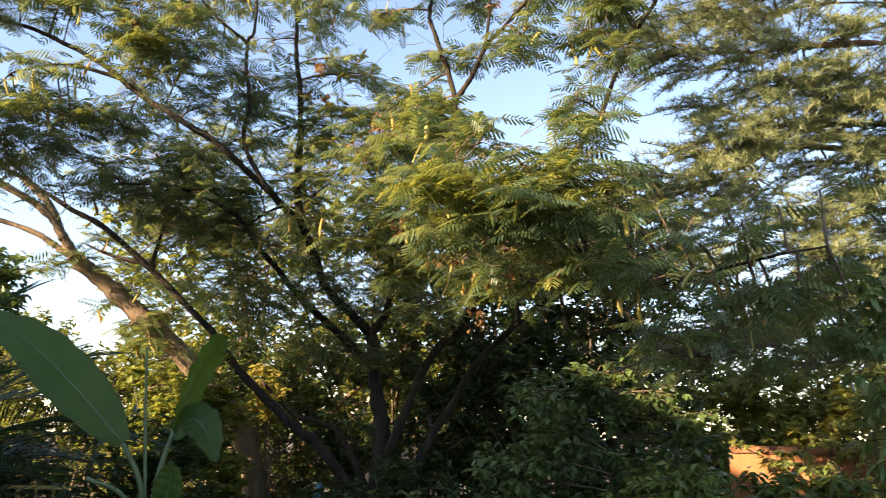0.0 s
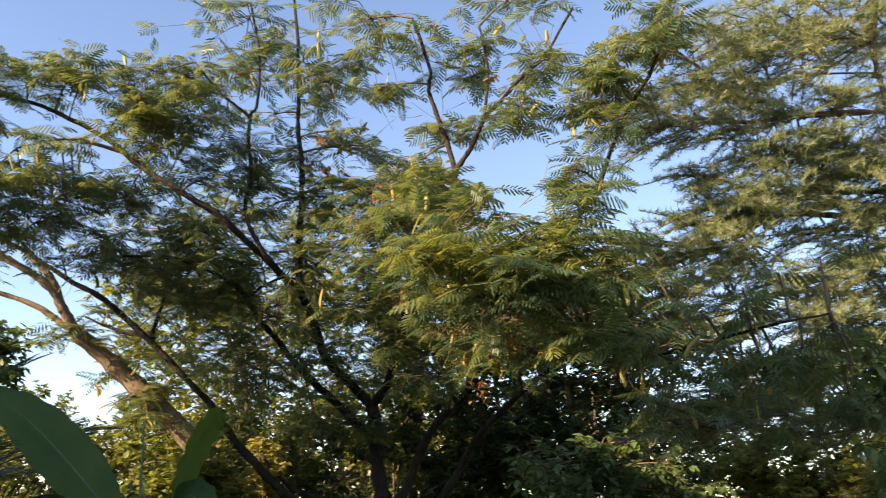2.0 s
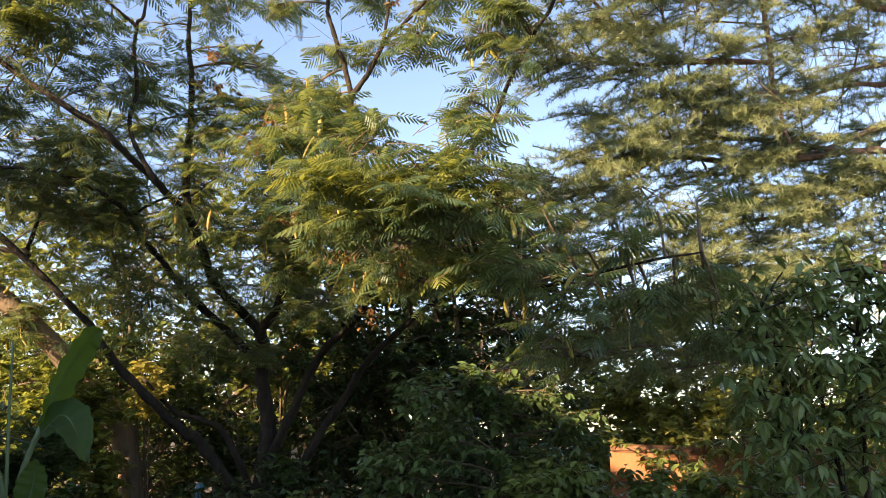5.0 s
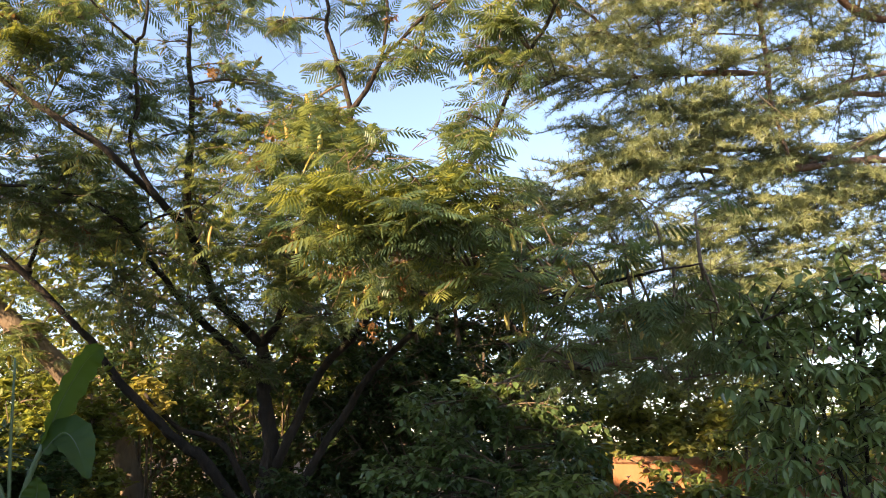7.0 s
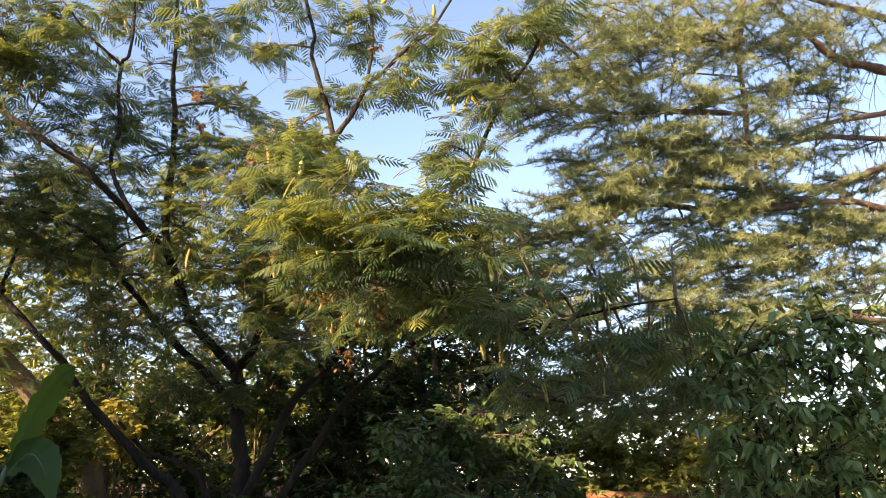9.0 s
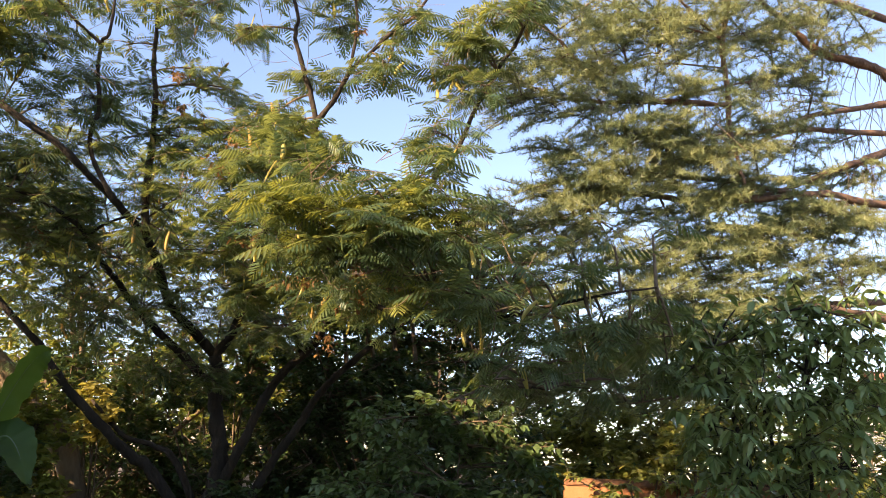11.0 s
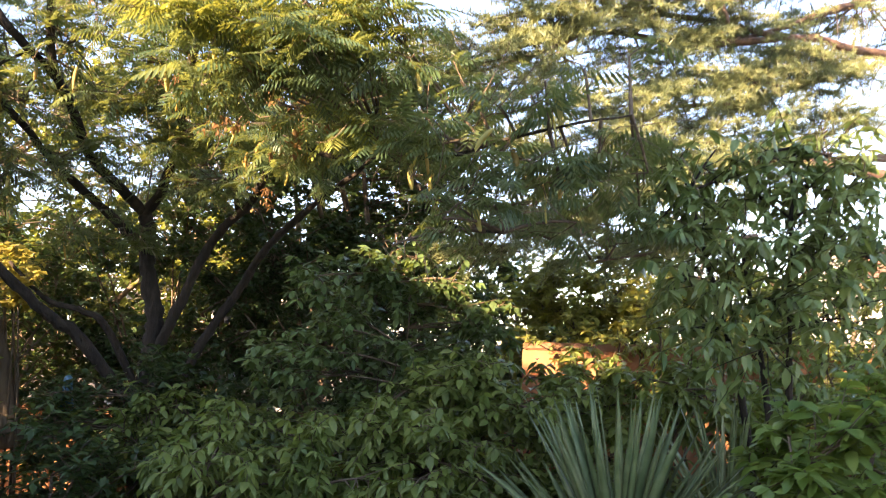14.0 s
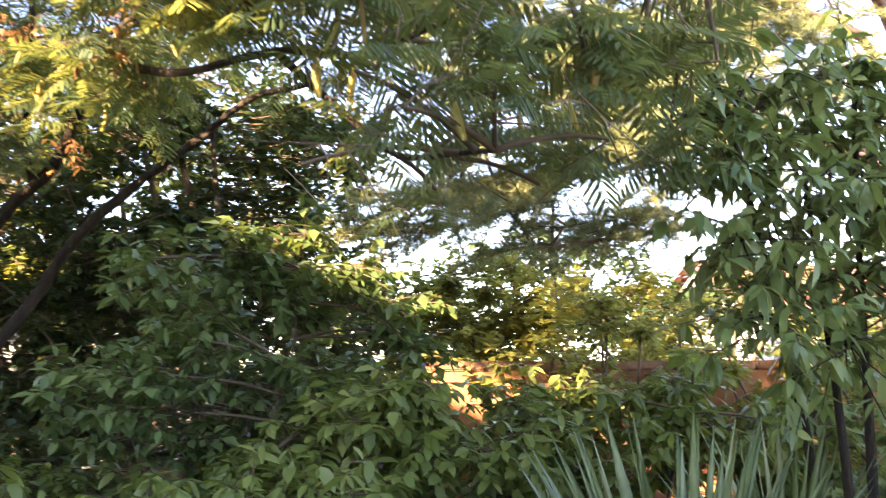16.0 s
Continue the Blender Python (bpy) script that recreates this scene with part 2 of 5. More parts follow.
def tube(line, radii, sides=8, lumps=0.0, cap=True):
    """A round, tapering tube along a line, with uneven girth."""
    line = np.asarray(line, dtype=float)
    n = len(line)
    t = unit(np.gradient(line, axis=0))
    ref = np.array([0.31, 0.95, 0.12]) if abs(t[:, 1]).mean() < 0.8 else np.array([0.9, 0.1, 0.4])
    u = unit(np.cross(t, ref))
    w = np.cross(t, u)
    a = np.linspace(0, 2 * np.pi, sides, endpoint=False)
    r = np.asarray(radii, dtype=float)[:, None] * np.ones(sides)
    if lumps:
        r = r * (1 + lumps * rng.normal(size=(n, 1)) + lumps * 0.8 * rng.normal(size=(n, sides)))
    v = line[:, None] + r[..., None] * (np.cos(a)[None, :, None] * u[:, None] + np.sin(a)[None, :, None] * w[:, None])
    i = np.arange(n - 1)[:, None] * sides
    j = np.arange(sides)[None]
    k = (j + 1) % sides
    quads = np.stack([i + j, i + k, i + sides + k, i + sides + j], axis=-1).reshape(-1, 4)
    v = v.reshape(-1, 3)
    tris = np.zeros((0, 3), dtype=int)
    if cap:
        v = np.vstack([v, line[0], line[-1]])
        m = n * sides
        tris = np.vstack([np.stack([np.full(sides, m), k[0], j[0]], 1), np.stack([np.full(sides, m + 1), (n - 1) * sides + j[0], (n - 1) * sides + k[0]], 1)])
    return v, [quads, tris]


def bough(r0, r1, points):
    """The middle line of a limb with its girth from root to tip."""
    line = smooth_line(points, 6)
    s = np.linspace(0, 1, len(line))
    wave = np.cumsum(rng.normal(size=(len(line), 3)), axis=0)
    wave -= np.linspace(0, 1, len(line))[:, None] * wave[-1]
    return line + wave * min(0.006, r0 * 0.08), r0 + (r1 - r0) * s ** 0.8


def bez(a, b, c, n):
    s = np.linspace(0, 1, n)[:, None]
    return a * (1 - s) ** 2 + 2 * b * s * (1 - s) + c * s * s


def ball_points(n, flat=0.7):
    d = unit(rng.normal(size=(n, 3)))
    return d * (rng.random((n, 1)) ** 0.45) * np.array([1, 1, flat])


def sprays(boughs, clumps, flat=0.7, lift=0.15, sides=3, r=0.006, reach=1.0, along=(1.0, 0.6)):
    """Twigs that leave the nearest bough for each clump and end all over it. Returns the twig pieces, the tips and the tips' ways."""
    skeleton = np.concatenate([b[0][len(b[0]) // 4:] for b in boughs])
    pieces, tips, ways = [], [], []
    for x, y, z, size, count in clumps:
        c = np.array([x, y, z])
        root = skeleton[np.argmin(((skeleton - c) ** 2).sum(1))]
        mid = (root + c) / 2 + np.array([0, 0, lift * np.linalg.norm(c - root)])
        stem = bez(root, mid, c, 7)
        pieces.append(tube(stem, np.linspace(r * 2.0, r * 1.2, 7), 4, 0.1, False))
        for q in ball_points(int(count), flat):
            tip = c + q * size * reach
            s0 = stem[rng.integers(3, 7)]
            ctrl = (s0 + tip) / 2 + rng.normal(size=3) * 0.18 * size + np.array([0, 0, lift * size])
            line = bez(s0, ctrl, tip, 4)
            pieces.append(tube(line, np.linspace(r, r * 0.4, 4), sides, 0, False))
            for s in along:
                k = min(2, int(s * 3))
                tips.append(line[k] + (line[k + 1] - line[k]) * (s * 3 - k))
                ways.append(unit(line[k + 1] - line[k]))
    return pieces, np.array(tips), np.array(ways)


def rosettes(tips, ways, lo, hi, spread, pitch, jitter=0.3, swing=22):
    """Leaves in a whorl round each tip: places, ways and ups."""
    P, D, U = [], [], []
    for p, w in zip(tips, ways):
        n = rng.integers(lo, hi + 1)
        az = rng.random() * 6.28 + np.arange(n) * 2.4 + rng.normal(size=n) * jitter
        el = np.radians(rng.normal(pitch, swing, n))
        d = np.stack([np.cos(az) * np.cos(el), np.sin(az) * np.cos(el), np.sin(el)], 1) + w * (1 - spread)
        back = rng.random((n, 1)) * 0.06
        P.append(p - w * back)
        D.append(unit(d))
        U.append(unit(np.array([0, 0, 1]) + rng.normal(size=(n, 3)) * 0.28))
    return np.concatenate(P), np.concatenate(D), np.concatenate(U)


# ---- leaf shapes, 1 long along y ----
def fern_leaf(pairs=12, sag=0.28, wide=0.40, feather=0.042, hang=0.1, plain=False):
    """A twice-feathered leaf: a stalk with pairs of narrow feathers."""
    vs, qs = [], []

    def add(pts):
        qs.append([len(vs) + i for i in range(4)])
        vs.extend(pts)
    for i in range(4):
        a, b = i / 4, (i + 1) / 4
        add([(-0.006, a, -sag * a * a), (0.006, a, -sag * a * a), (0.004, b, -sag * b * b), (-0.004, b, -sag * b * b)])
    for k in range(pairs):
        s = 0.16 + 0.84 * k / (pairs - 1)
        ln = wide * (0.62 + 0.38 * math.sin(math.pi * min(1, 0.15 + s * 0.9))) * (1.0 if s < 0.9 else 0.8)
        z = -sag * s * s
        for side in (-1, 1):
            ang = math.radians(74 - 30 * s)
            d = np.array([side * math.sin(ang), math.cos(ang), -hang - 0.2 * ((k * 7) % 5) / 5])
            nrm = np.array([-math.cos(ang) * side, math.sin(ang), 0]) * feather
            o = np.array([0, s, z])
            up = np.array([0, 0, 0.35 * feather])
            a, b, c, e = o + d * ln * 0.28, o + d * ln * 0.78, o + d * ln, o
            if plain:
                m = (a + b) / 2
                add([e, m + nrm * 1.15 + up, c, m - nrm * 1.15 + up])
                continue
            add([e, a + nrm + up, b + nrm * 0.85 + up, c])
            add([e, c, b - nrm * 0.85 + up, a - nrm + up])
    return np.array(vs), [np.array(qs)]


def broad_leaf(w=0.24, fold=0.06, curl=0.14):
    v = [(0, 0, 0), (-w * 0.85, 0.30, fold), (0, 0.33, 0), (w * 0.85, 0.30, fold), (-w * 0.8, 0.64, fold * 0.6 - curl * 0.3), (0, 0.66, -curl * 0.35), (w * 0.8, 0.64, fold * 0.6 - curl * 0.3), (0, 1, -curl)]
    return np.array(v, dtype=float), [np.array([(1, 2, 5, 4), (2, 3, 6, 5)]), np.array([(0, 2, 1), (0, 3, 2), (4, 5, 7), (5, 6, 7)])]


def small_leaf(w=0.3):
    return np.array([(0, 0, 0), (-w, 0.45, 0.08), (0, 1, -0.1), (w, 0.45, 0.08)], dtype=float), [np.array([(0, 2, 1), (0, 3, 2)])]


def needle_spray(seed):
    """The needles of a cedar branchlet: whorls all along a drooping axis and a few side shoots, like a bottle brush."""
    r = np.random.default_rng(seed)
    axes = [(np.zeros(3), np.array([0, 1.0, 0.0]), 1.0)]
    for k in range(5):
        s = 0.12 + 0.14 * k
        side = 1 if k % 2 else -1
        axes.append((np.array([0, s, -0.22 * s * s]), unit(np.array([side * 0.9, 0.85, r.normal() * 0.15 - 0.1])), (0.42 - 0.05 * k) * r.uniform(0.7, 1.2)))
    vs, ts = [], []
    for o, d, ln in axes:
        n = max(6, int(ln * 32))
        for k in range(n):
            s = (k + 0.6) / n * ln
            p = o + d * s + np.array([0, 0, -0.22 * s * s])
            for _ in range(5):
                q = unit(unit(r.normal(size=3)) * 1.0 + d * 0.45 + np.array([0, 0, 0.2]))
                w = unit(np.cross(q, r.normal(size=3))) * 0.0049
                b = len(vs)
                vs += [p - w, p + w, p + q * (0.075 + 0.045 * r.random())]
                ts.append((b, b + 1, b + 2))
    return np.array(vs), [np.array(ts)]


FERN = [fern_leaf(8, 0.3, 0.36, 0.036, 0.2), fern_leaf(8, 0.52, 0.38, 0.036, 0.5), fern_leaf(7, 0.4, 0.42, 0.04, 0.8)]
FERN_BACK = [fern_leaf(8, 0.3, 0.36, 0.04, 0.2, True), fern_leaf(7, 0.5, 0.42, 0.044, 0.55, True)]
BROAD = broad_leaf()
LANCE = broad_leaf(0.15, 0.05, 0.3)
SMALL = small_leaf()


def foliage(name, templates, P, D, U, sizes, material, parent, label="", singles=0, single_name="leaf"):
    """All leaves of a plant: the nearest ones to the garden's front each by itself, the rest as one mesh."""
    R = frames_of(D, U)
    pick = rng.integers(0, len(templates), len(P))
    front = np.zeros(len(P), dtype=bool)
    if singles:
        front[np.argsort(P[:, 1] - 0.4 * P[:, 2])[:singles]] = True
        meshes = {}
        for k in np.flatnonzero(front):
            key = (pick[k], int(k) % 4)
            if key not in meshes:
                me = mesh_from(single_name, *templates[key[0]], material)
                me.attributes.new("tone", "FLOAT", "POINT").data.foreach_set("value", np.full(len(me.vertices), 0.1 + 0.25 * key[1], dtype=np.float32))
                meshes[key] = me
            ob = part_mesh(single_name, meshes[key], parent)
            ob.matrix_basis = Matrix.Translation(P[k]) @ Matrix(R[k].tolist()).to_4x4() @ Matrix.Scale(float(sizes[k]), 4)
    sets = [(t, (pick == i) & ~front) for i, t in enumerate(templates) if ((pick == i) & ~front).any()]
    v, f = joined([scatter(t, P[m], R[m], sizes[m]) for t, m in sets])
    me = mesh_from(name, v, f, material)
    tone = np.concatenate([np.repeat(rng.random(m.sum()), len(t[0])) for t, m in sets])
    me.attributes.new("tone", "FLOAT", "POINT").data.foreach_set("value", tone.astype(np.float32))
    return tagged(part_mesh(name, me, parent, label), kind="stuff")


def limbs(boughs, material, parent, first="trunk", sides=10, lumps=0.06):
    for i, (line, radii) in enumerate(boughs):
        v, f = tube(line, radii, sides if radii[0] > 0.03 else 6, lumps)
        part_mesh(first if i == 0 else "limb", mesh_from("limb", v, f, material, True), parent)


def twigs(pieces, material, parent):
    v, f = joined(pieces)
    tagged(part_mesh("twigwork", mesh_from("twigwork", v, f, material), parent), kind="stuff")


# ---- ground and walls ----
def ground_sheet():
    near = np.linspace(-14, 14, 57)
    xs = np.concatenate([[-600, -150, -50, -25], near, [25, 50, 150, 600]])
    ys = np.concatenate([[-600, -150, -50, -25], near + 6, [30, 50, 150, 600]])
    X, Y = np.meshgrid(xs, ys, indexing="ij")
    Z = 0.05 * np.sin(X * 1.3 + 0.6 * Y) * np.cos(Y * 0.9) + 0.03 * np.sin(X * 3.1) * np.sin(Y * 2.7) - 0.06
    v = np.stack([X, Y, Z], -1).reshape(-1, 3)
    n, m = len(xs), len(ys)
    i = (np.arange(n - 1)[:, None] * m + np.arange(m - 1)[None]).ravel()
    me = mesh_from("ground", v, [np.stack([i, i + m, i + m + 1, i + 1], 1)], M_GROUND, True)
    tagged(new("ground", me), "dark garden soil with leaf litter under the trees", "ground", kind="structure")


def box_bm(x0, x1, y0, y1, z0, z1, bevel=0.0):
    bm = bmesh.new()
    bmesh.ops.create_cube(bm, size=1, matrix=Matrix.LocRotScale(((x0 + x1) / 2, (y0 + y1) / 2, (z0 + z1) / 2), None, (x1 - x0, y1 - y0, z1 - z0)))
    if bevel:
        bmesh.ops.bevel(bm, geom=bm.edges[:], offset=bevel, segments=2, affect="EDGES")
    return bm


def garden_wall():
    """A plastered boundary wall with a slightly proud coping in lengths; a lower length runs on behind the tree."""
    for name, place, x0, x1, top in (("garden_wall", (2.62, 8.5, 0), 0.0, 9.5, 1.53), ("low_garden_wall", (2.62, 8.5, 0), -6.0, -0.03, 0.78)):
        root = thing(name, place, "sunlit terracotta plastered garden wall behind the shrubs", "wall", kind="structure")
        root.matrix_world = pose(*place, 0, 0, -16)
        part("wall_body", box_bm(x0, x1, 0, 0.22, -0.3, top), M_PLASTER, root)
        x = x0
        while x < x1 - 0.05:
            w = min(0.62, x1 - x)
            part("coping_slab", box_bm(x + 0.004, x + w - 0.004, -0.03, 0.25, top + 0.002, top + 0.07, 0.012), M_COPING, root)
            x += w


def unseen_walls():
    """Unseen walls added at the viewer's back and side; the west ones cast shade."""
    # west heights and ends are set by where sun should reach
    for name, dims in (("wall_south", (-6.3, 7.0, -4.3, -4.0, -0.3, 3.0)), ("shade_wall_west", (-6.3, -6.0, -4.0, -0.5, -0.3, 6.95)), ("shade_wall_west_step", (-6.28, -5.98, -0.5, 0.15, -0.3, 5.75)),
                       ("shade_wall_northwest", (-6.25, -5.95, 0.15, 5.4, -0.3, 5.2))):
        bm = box_bm(*dims)
        me = bpy.data.meshes.new(name)
        bm.to_mesh(me)
        bm.free()
        me.materials.append(M_PALE)
        tagged(new(name, me), "plain pale rendered wall added out of view", "wall", kind="structure")


ground_sheet()
garden_wall()
unseen_walls()

# ---- mimosa tree ----
mimosa_boughs = []
mimosa_boughs.append(bough(0.09, 0.066, [(-0.66, 8.6, -0.1), (-0.66, 8.6, 0.6), (-0.74, 8.6, 1.21), (-0.7, 8.6, 1.54), (-0.71, 8.6, 1.75), (-0.79, 8.6, 2.03), (-0.83, 8.6, 2.32), (-0.85, 8.6, 2.62)]))
mimosa_boughs.append(bough(0.05, 0.012, [(-0.85, 8.6, 2.62), (-1.07, 8.45, 2.84), (-1.28, 8.3, 3.06), (-1.35, 8.05, 3.33), (-1.42, 7.8, 3.5), (-1.44, 7.5, 3.57), (-1.59, 7.2, 3.72), (-1.72, 6.95, 3.83), (-1.9, 6.7, 3.97), (-2.55, 6.55, 4.35), (-2.79, 6.48, 4.53), (-3.04, 6.41, 4.68), (-3.41, 6.34, 4.83), (-3.72, 6.27, 4.9), (-4.08, 6.2, 4.97)]))
mimosa_boughs.append(bough(0.036, 0.012, [(-1.35, 7.35, 3.47), (-1.37, 7.26, 3.74), (-1.36, 7.16, 4.06), (-1.34, 7.07, 4.31), (-1.35, 7.0, 4.62), (-1.37, 6.93, 4.9), (-1.38, 6.88, 5.34), (-1.42, 6.84, 5.91), (-1.55, 6.8, 6.55)]))
mimosa_boughs.append(bough(0.026, 0.011, [(-1.53, 6.95, 3.65), (-1.63, 6.89, 3.81), (-1.74, 6.84, 4.04), (-1.72, 6.78, 4.22), (-1.68, 6.73, 4.36), (-1.72, 6.68, 4.67), (-1.71, 6.63, 4.88), (-1.65, 6.59, 4.96), (-1.66, 6.54, 5.42), (-1.76, 6.5, 5.9)]))
mimosa_boughs.append(bough(0.016, 0.008, [(-1.7, 6.6, 4.83), (-1.82, 6.53, 4.91), (-1.96, 6.47, 5.03), (-2.16, 6.4, 5.26)]))
mimosa_boughs.append(bough(0.044, 0.012, [(-0.86, 8.6, 2.33), (-1.16, 8.49, 2.62), (-1.41, 8.38, 2.85), (-1.54, 8.25, 2.97), (-1.66, 8.07, 3.14), (-1.77, 7.89, 3.3), (-1.82, 7.69, 3.37), (-1.89, 7.47, 3.51), (-1.98, 7.25, 3.57), (-2.1, 7.12, 3.62), (-2.43, 7.01, 3.72), (-2.8, 6.9, 3.7)]))
mimosa_boughs.append(bough(0.016, 0.01, [(-1.87, 7.5, 3.47), (-1.72, 7.43, 3.57), (-1.52, 7.37, 3.63), (-1.37, 7.3, 3.59)]))
mimosa_boughs.append(bough(0.062, 0.014, [(-0.66, 8.6, 0.75), (-1.28, 8.51, 1.52), (-1.44, 8.43, 1.65), (-1.61, 8.34, 1.81), (-1.82, 8.26, 2.04), (-2.14, 8.17, 2.35), (-2.27, 8.09, 2.54), (-2.43, 8.0, 2.73), (-3.2, 7.7, 3.44), (-3.55, 7.58, 3.65), (-3.9, 7.45, 3.87), (-4.17, 7.33, 3.99), (-4.56, 7.2, 4.17)]))
mimosa_boughs.append(bough(0.04, 0.014, [(-0.66, 8.6, 0.75), (-1.09, 8.6, 1.59), (-1.32, 8.6, 1.76), (-1.57, 8.6, 1.82), (-1.73, 8.6, 1.93), (-1.94, 8.6, 2.16)]))
mimosa_boughs.append(bough(0.046, 0.013, [(-0.85, 8.6, 2.62), (-0.69, 8.32, 2.81), (-0.59, 8.05, 2.95), (-0.44, 7.73, 3.18), (-0.43, 7.41, 3.35), (-0.32, 7.02, 3.6), (-0.15, 6.61, 3.77), (-0.0, 6.39, 3.92), (0.06, 6.37, 4.21), (-0.0, 6.33, 4.48), (-0.07, 6.26, 4.63), (-0.15, 6.19, 4.88), (-0.16, 6.15, 5.05), (-0.29, 6.1, 5.45)]))
mimosa_boughs.append(bough(0.026, 0.011, [(0.06, 6.35, 4.22), (0.17, 6.31, 4.38), (0.28, 6.27, 4.61), (0.41, 6.22, 4.76), (0.6, 6.18, 4.96), (0.76, 6.14, 5.09), (1.0, 6.1, 5.51)]))
mimosa_boughs.append(bough(0.015, 0.009, [(0.28, 6.25, 4.6), (0.32, 6.23, 4.96), (0.31, 6.22, 5.14), (0.25, 6.2, 5.43)]))
mimosa_boughs.append(bough(0.052, 0.012, [(-0.68, 8.6, 1.43), (-0.59, 8.53, 1.55), (-0.41, 8.46, 1.97), (-0.22, 8.35, 2.37), (-0.04, 8.1, 2.58), (0.15, 7.85, 2.73), (0.27, 7.57, 2.92), (0.39, 7.25, 3.1), (0.53, 6.93, 3.23), (0.7, 6.65, 3.43), (0.91, 6.4, 3.7), (1.11, 6.15, 3.92), (1.29, 6.01, 4.37), (1.51, 5.91, 4.76), (1.65, 5.8, 5.05)]))
mimosa_boughs.append(bough(0.03, 0.013, [(-0.0, 8.05, 2.59), (-0.03, 7.89, 2.85), (-0.01, 7.73, 3.24), (0.0, 7.56, 3.42), (-0.05, 7.4, 3.63)]))
mimosa_boughs.append(bough(0.02, 0.01, [(0.0, 7.5, 3.23), (0.29, 7.05, 3.14), (0.58, 6.6, 3.09), (0.81, 6.1, 2.88), (0.98, 5.6, 2.68)]))
mimosa_boughs.append(bough(0.018, 0.008, [(-2.69, 6.5, 4.47), (-3.03, 6.43, 4.55), (-3.26, 6.37, 4.54), (-3.52, 6.3, 4.44)]))
mimosa_boughs.append(bough(0.022, 0.01, [(-2.88, 7.9, 3.24), (-2.75, 7.77, 3.59), (-2.71, 7.63, 3.91), (-2.78, 7.5, 4.18)]))
mimosa_boughs.append(bough(0.02, 0.01, [(-2.87, 7.95, 3.19), (-3.09, 7.93, 3.24), (-3.34, 7.92, 3.31), (-3.56, 7.9, 3.4)]))
mimosa_boughs.append(bough(0.05, 0.014, [(-0.66, 8.6, 0.75), (-0.27, 8.6, 1.52), (0.01, 8.6, 2.0), (0.21, 8.4, 2.32), (0.41, 8.2, 2.53), (0.68, 8.05, 2.77), (0.97, 7.9, 2.99), (1.22, 7.7, 3.18), (1.41, 7.45, 3.18), (1.62, 7.2, 3.16)]))
mimosa_boughs.append(bough(0.024, 0.005, [(0.39, 6.95, 3.03), (0.7, 6.3, 2.75), (1.02, 5.7, 2.66), (1.29, 5.4, 2.57), (1.53, 4.9, 2.56), (1.8, 4.7, 2.61), (2.07, 4.6, 2.65)]))
mimosa_boughs.append(bough(0.016, 0.008, [(1.02, 5.7, 2.66), (1.2, 5.4, 2.36), (1.34, 5.2, 2.16), (1.5, 4.8, 2.08)]))
mimosa_left = [(-3.86, 6.1, 4.99, 0.33, 9), (-3.99, 6.1, 4.58, 0.37, 10), (-3.47, 6.2, 5.02, 0.29, 6), (-3.02, 6.2, 5, 0.28, 7), (-3.22, 6.2, 4.29, 0.37, 9), (-3.98, 6.6, 4.17, 0.44, 12), (-3.2, 6.6, 4.09, 0.39, 10), (-2.6, 6.3, 4.88, 0.28, 7), (-2.19, 6.4, 4.86, 0.29, 6), (-2.41, 6.4, 4.5, 0.33, 8), (-3.8, 6.8, 3.97, 0.35, 9), (-4.45, 6.2, 4.54, 0.52, 12), (-4.16, 6.7, 3.95, 0.35, 12)]
mimosa_upper = [(-2.5, 6.4, 5.12, 0.36, 9), (-2.52, 6.4, 4.67, 0.27, 6), (-2.15, 6.5, 5.16, 0.28, 6), (-1.87, 6.6, 5.25, 0.28, 6), (-1.67, 6.8, 5.49, 0.29, 5), (-1.36, 6.9, 5.53, 0.3, 6), (-1.77, 6.7, 4.63, 0.21, 5), (-1.41, 7.1, 4.75, 0.25, 6), (-0.99, 6.8, 5.39, 0.29, 6), (-1.05, 6.9, 4.84, 0.15, 2), (-0.62, 6.4, 4.97, 0.23, 5), (-0.26, 6.2, 5.14, 0.27, 5), (0.11, 6.4, 5.03, 0.23, 4), (-0.09, 6.4, 4.61, 0.2, 3), (0.33, 6.4, 5.31, 0.26, 4), (0.69, 6.2, 5.07, 0.23, 4), (0.4, 6.2, 4.55, 0.18, 3)]
mimosa_upper_more = [(-0.64, 6.2, 5.52, 0.55, 10), (-1.8, 6.6, 5.79, 0.58, 10), (0.58, 6.2, 5.74, 0.56, 9), (-1.98, 6.8, 4.98, 0.21, 2), (-1.62, 7, 5.06, 0.22, 2), (-1.14, 7.2, 5.26, 0.26, 3), (-0.81, 7, 4.74, 0.25, 3), (0.13, 6.5, 4.62, 0.21, 2)]
mimosa_middle = [(-2.6, 7, 4.3, 0.38, 9), (-2.16, 6.9, 4.39, 0.28, 6), (-1.86, 6.9, 4.16, 0.28, 6), (-2.29, 7.2, 3.99, 0.43, 10), (-1.53, 7.2, 4.3, 0.35, 9), (-1.07, 7.1, 4.29, 0.34, 10), (-0.66, 6.9, 4.29, 0.33, 9), (-0.68, 6.9, 3.93, 0.38, 11), (-1.75, 7.4, 3.78, 0.45, 12), (-1.19, 7.3, 3.73, 0.44, 13), (-2.63, 7.4, 3.58, 0.44, 11), (-2.17, 7.5, 3.48, 0.44, 12), (-1.63, 7.7, 3.35, 0.46, 12), (-0.99, 7.5, 3.34, 0.45, 12), (-0.59, 7.2, 3.58, 0.44, 12)]
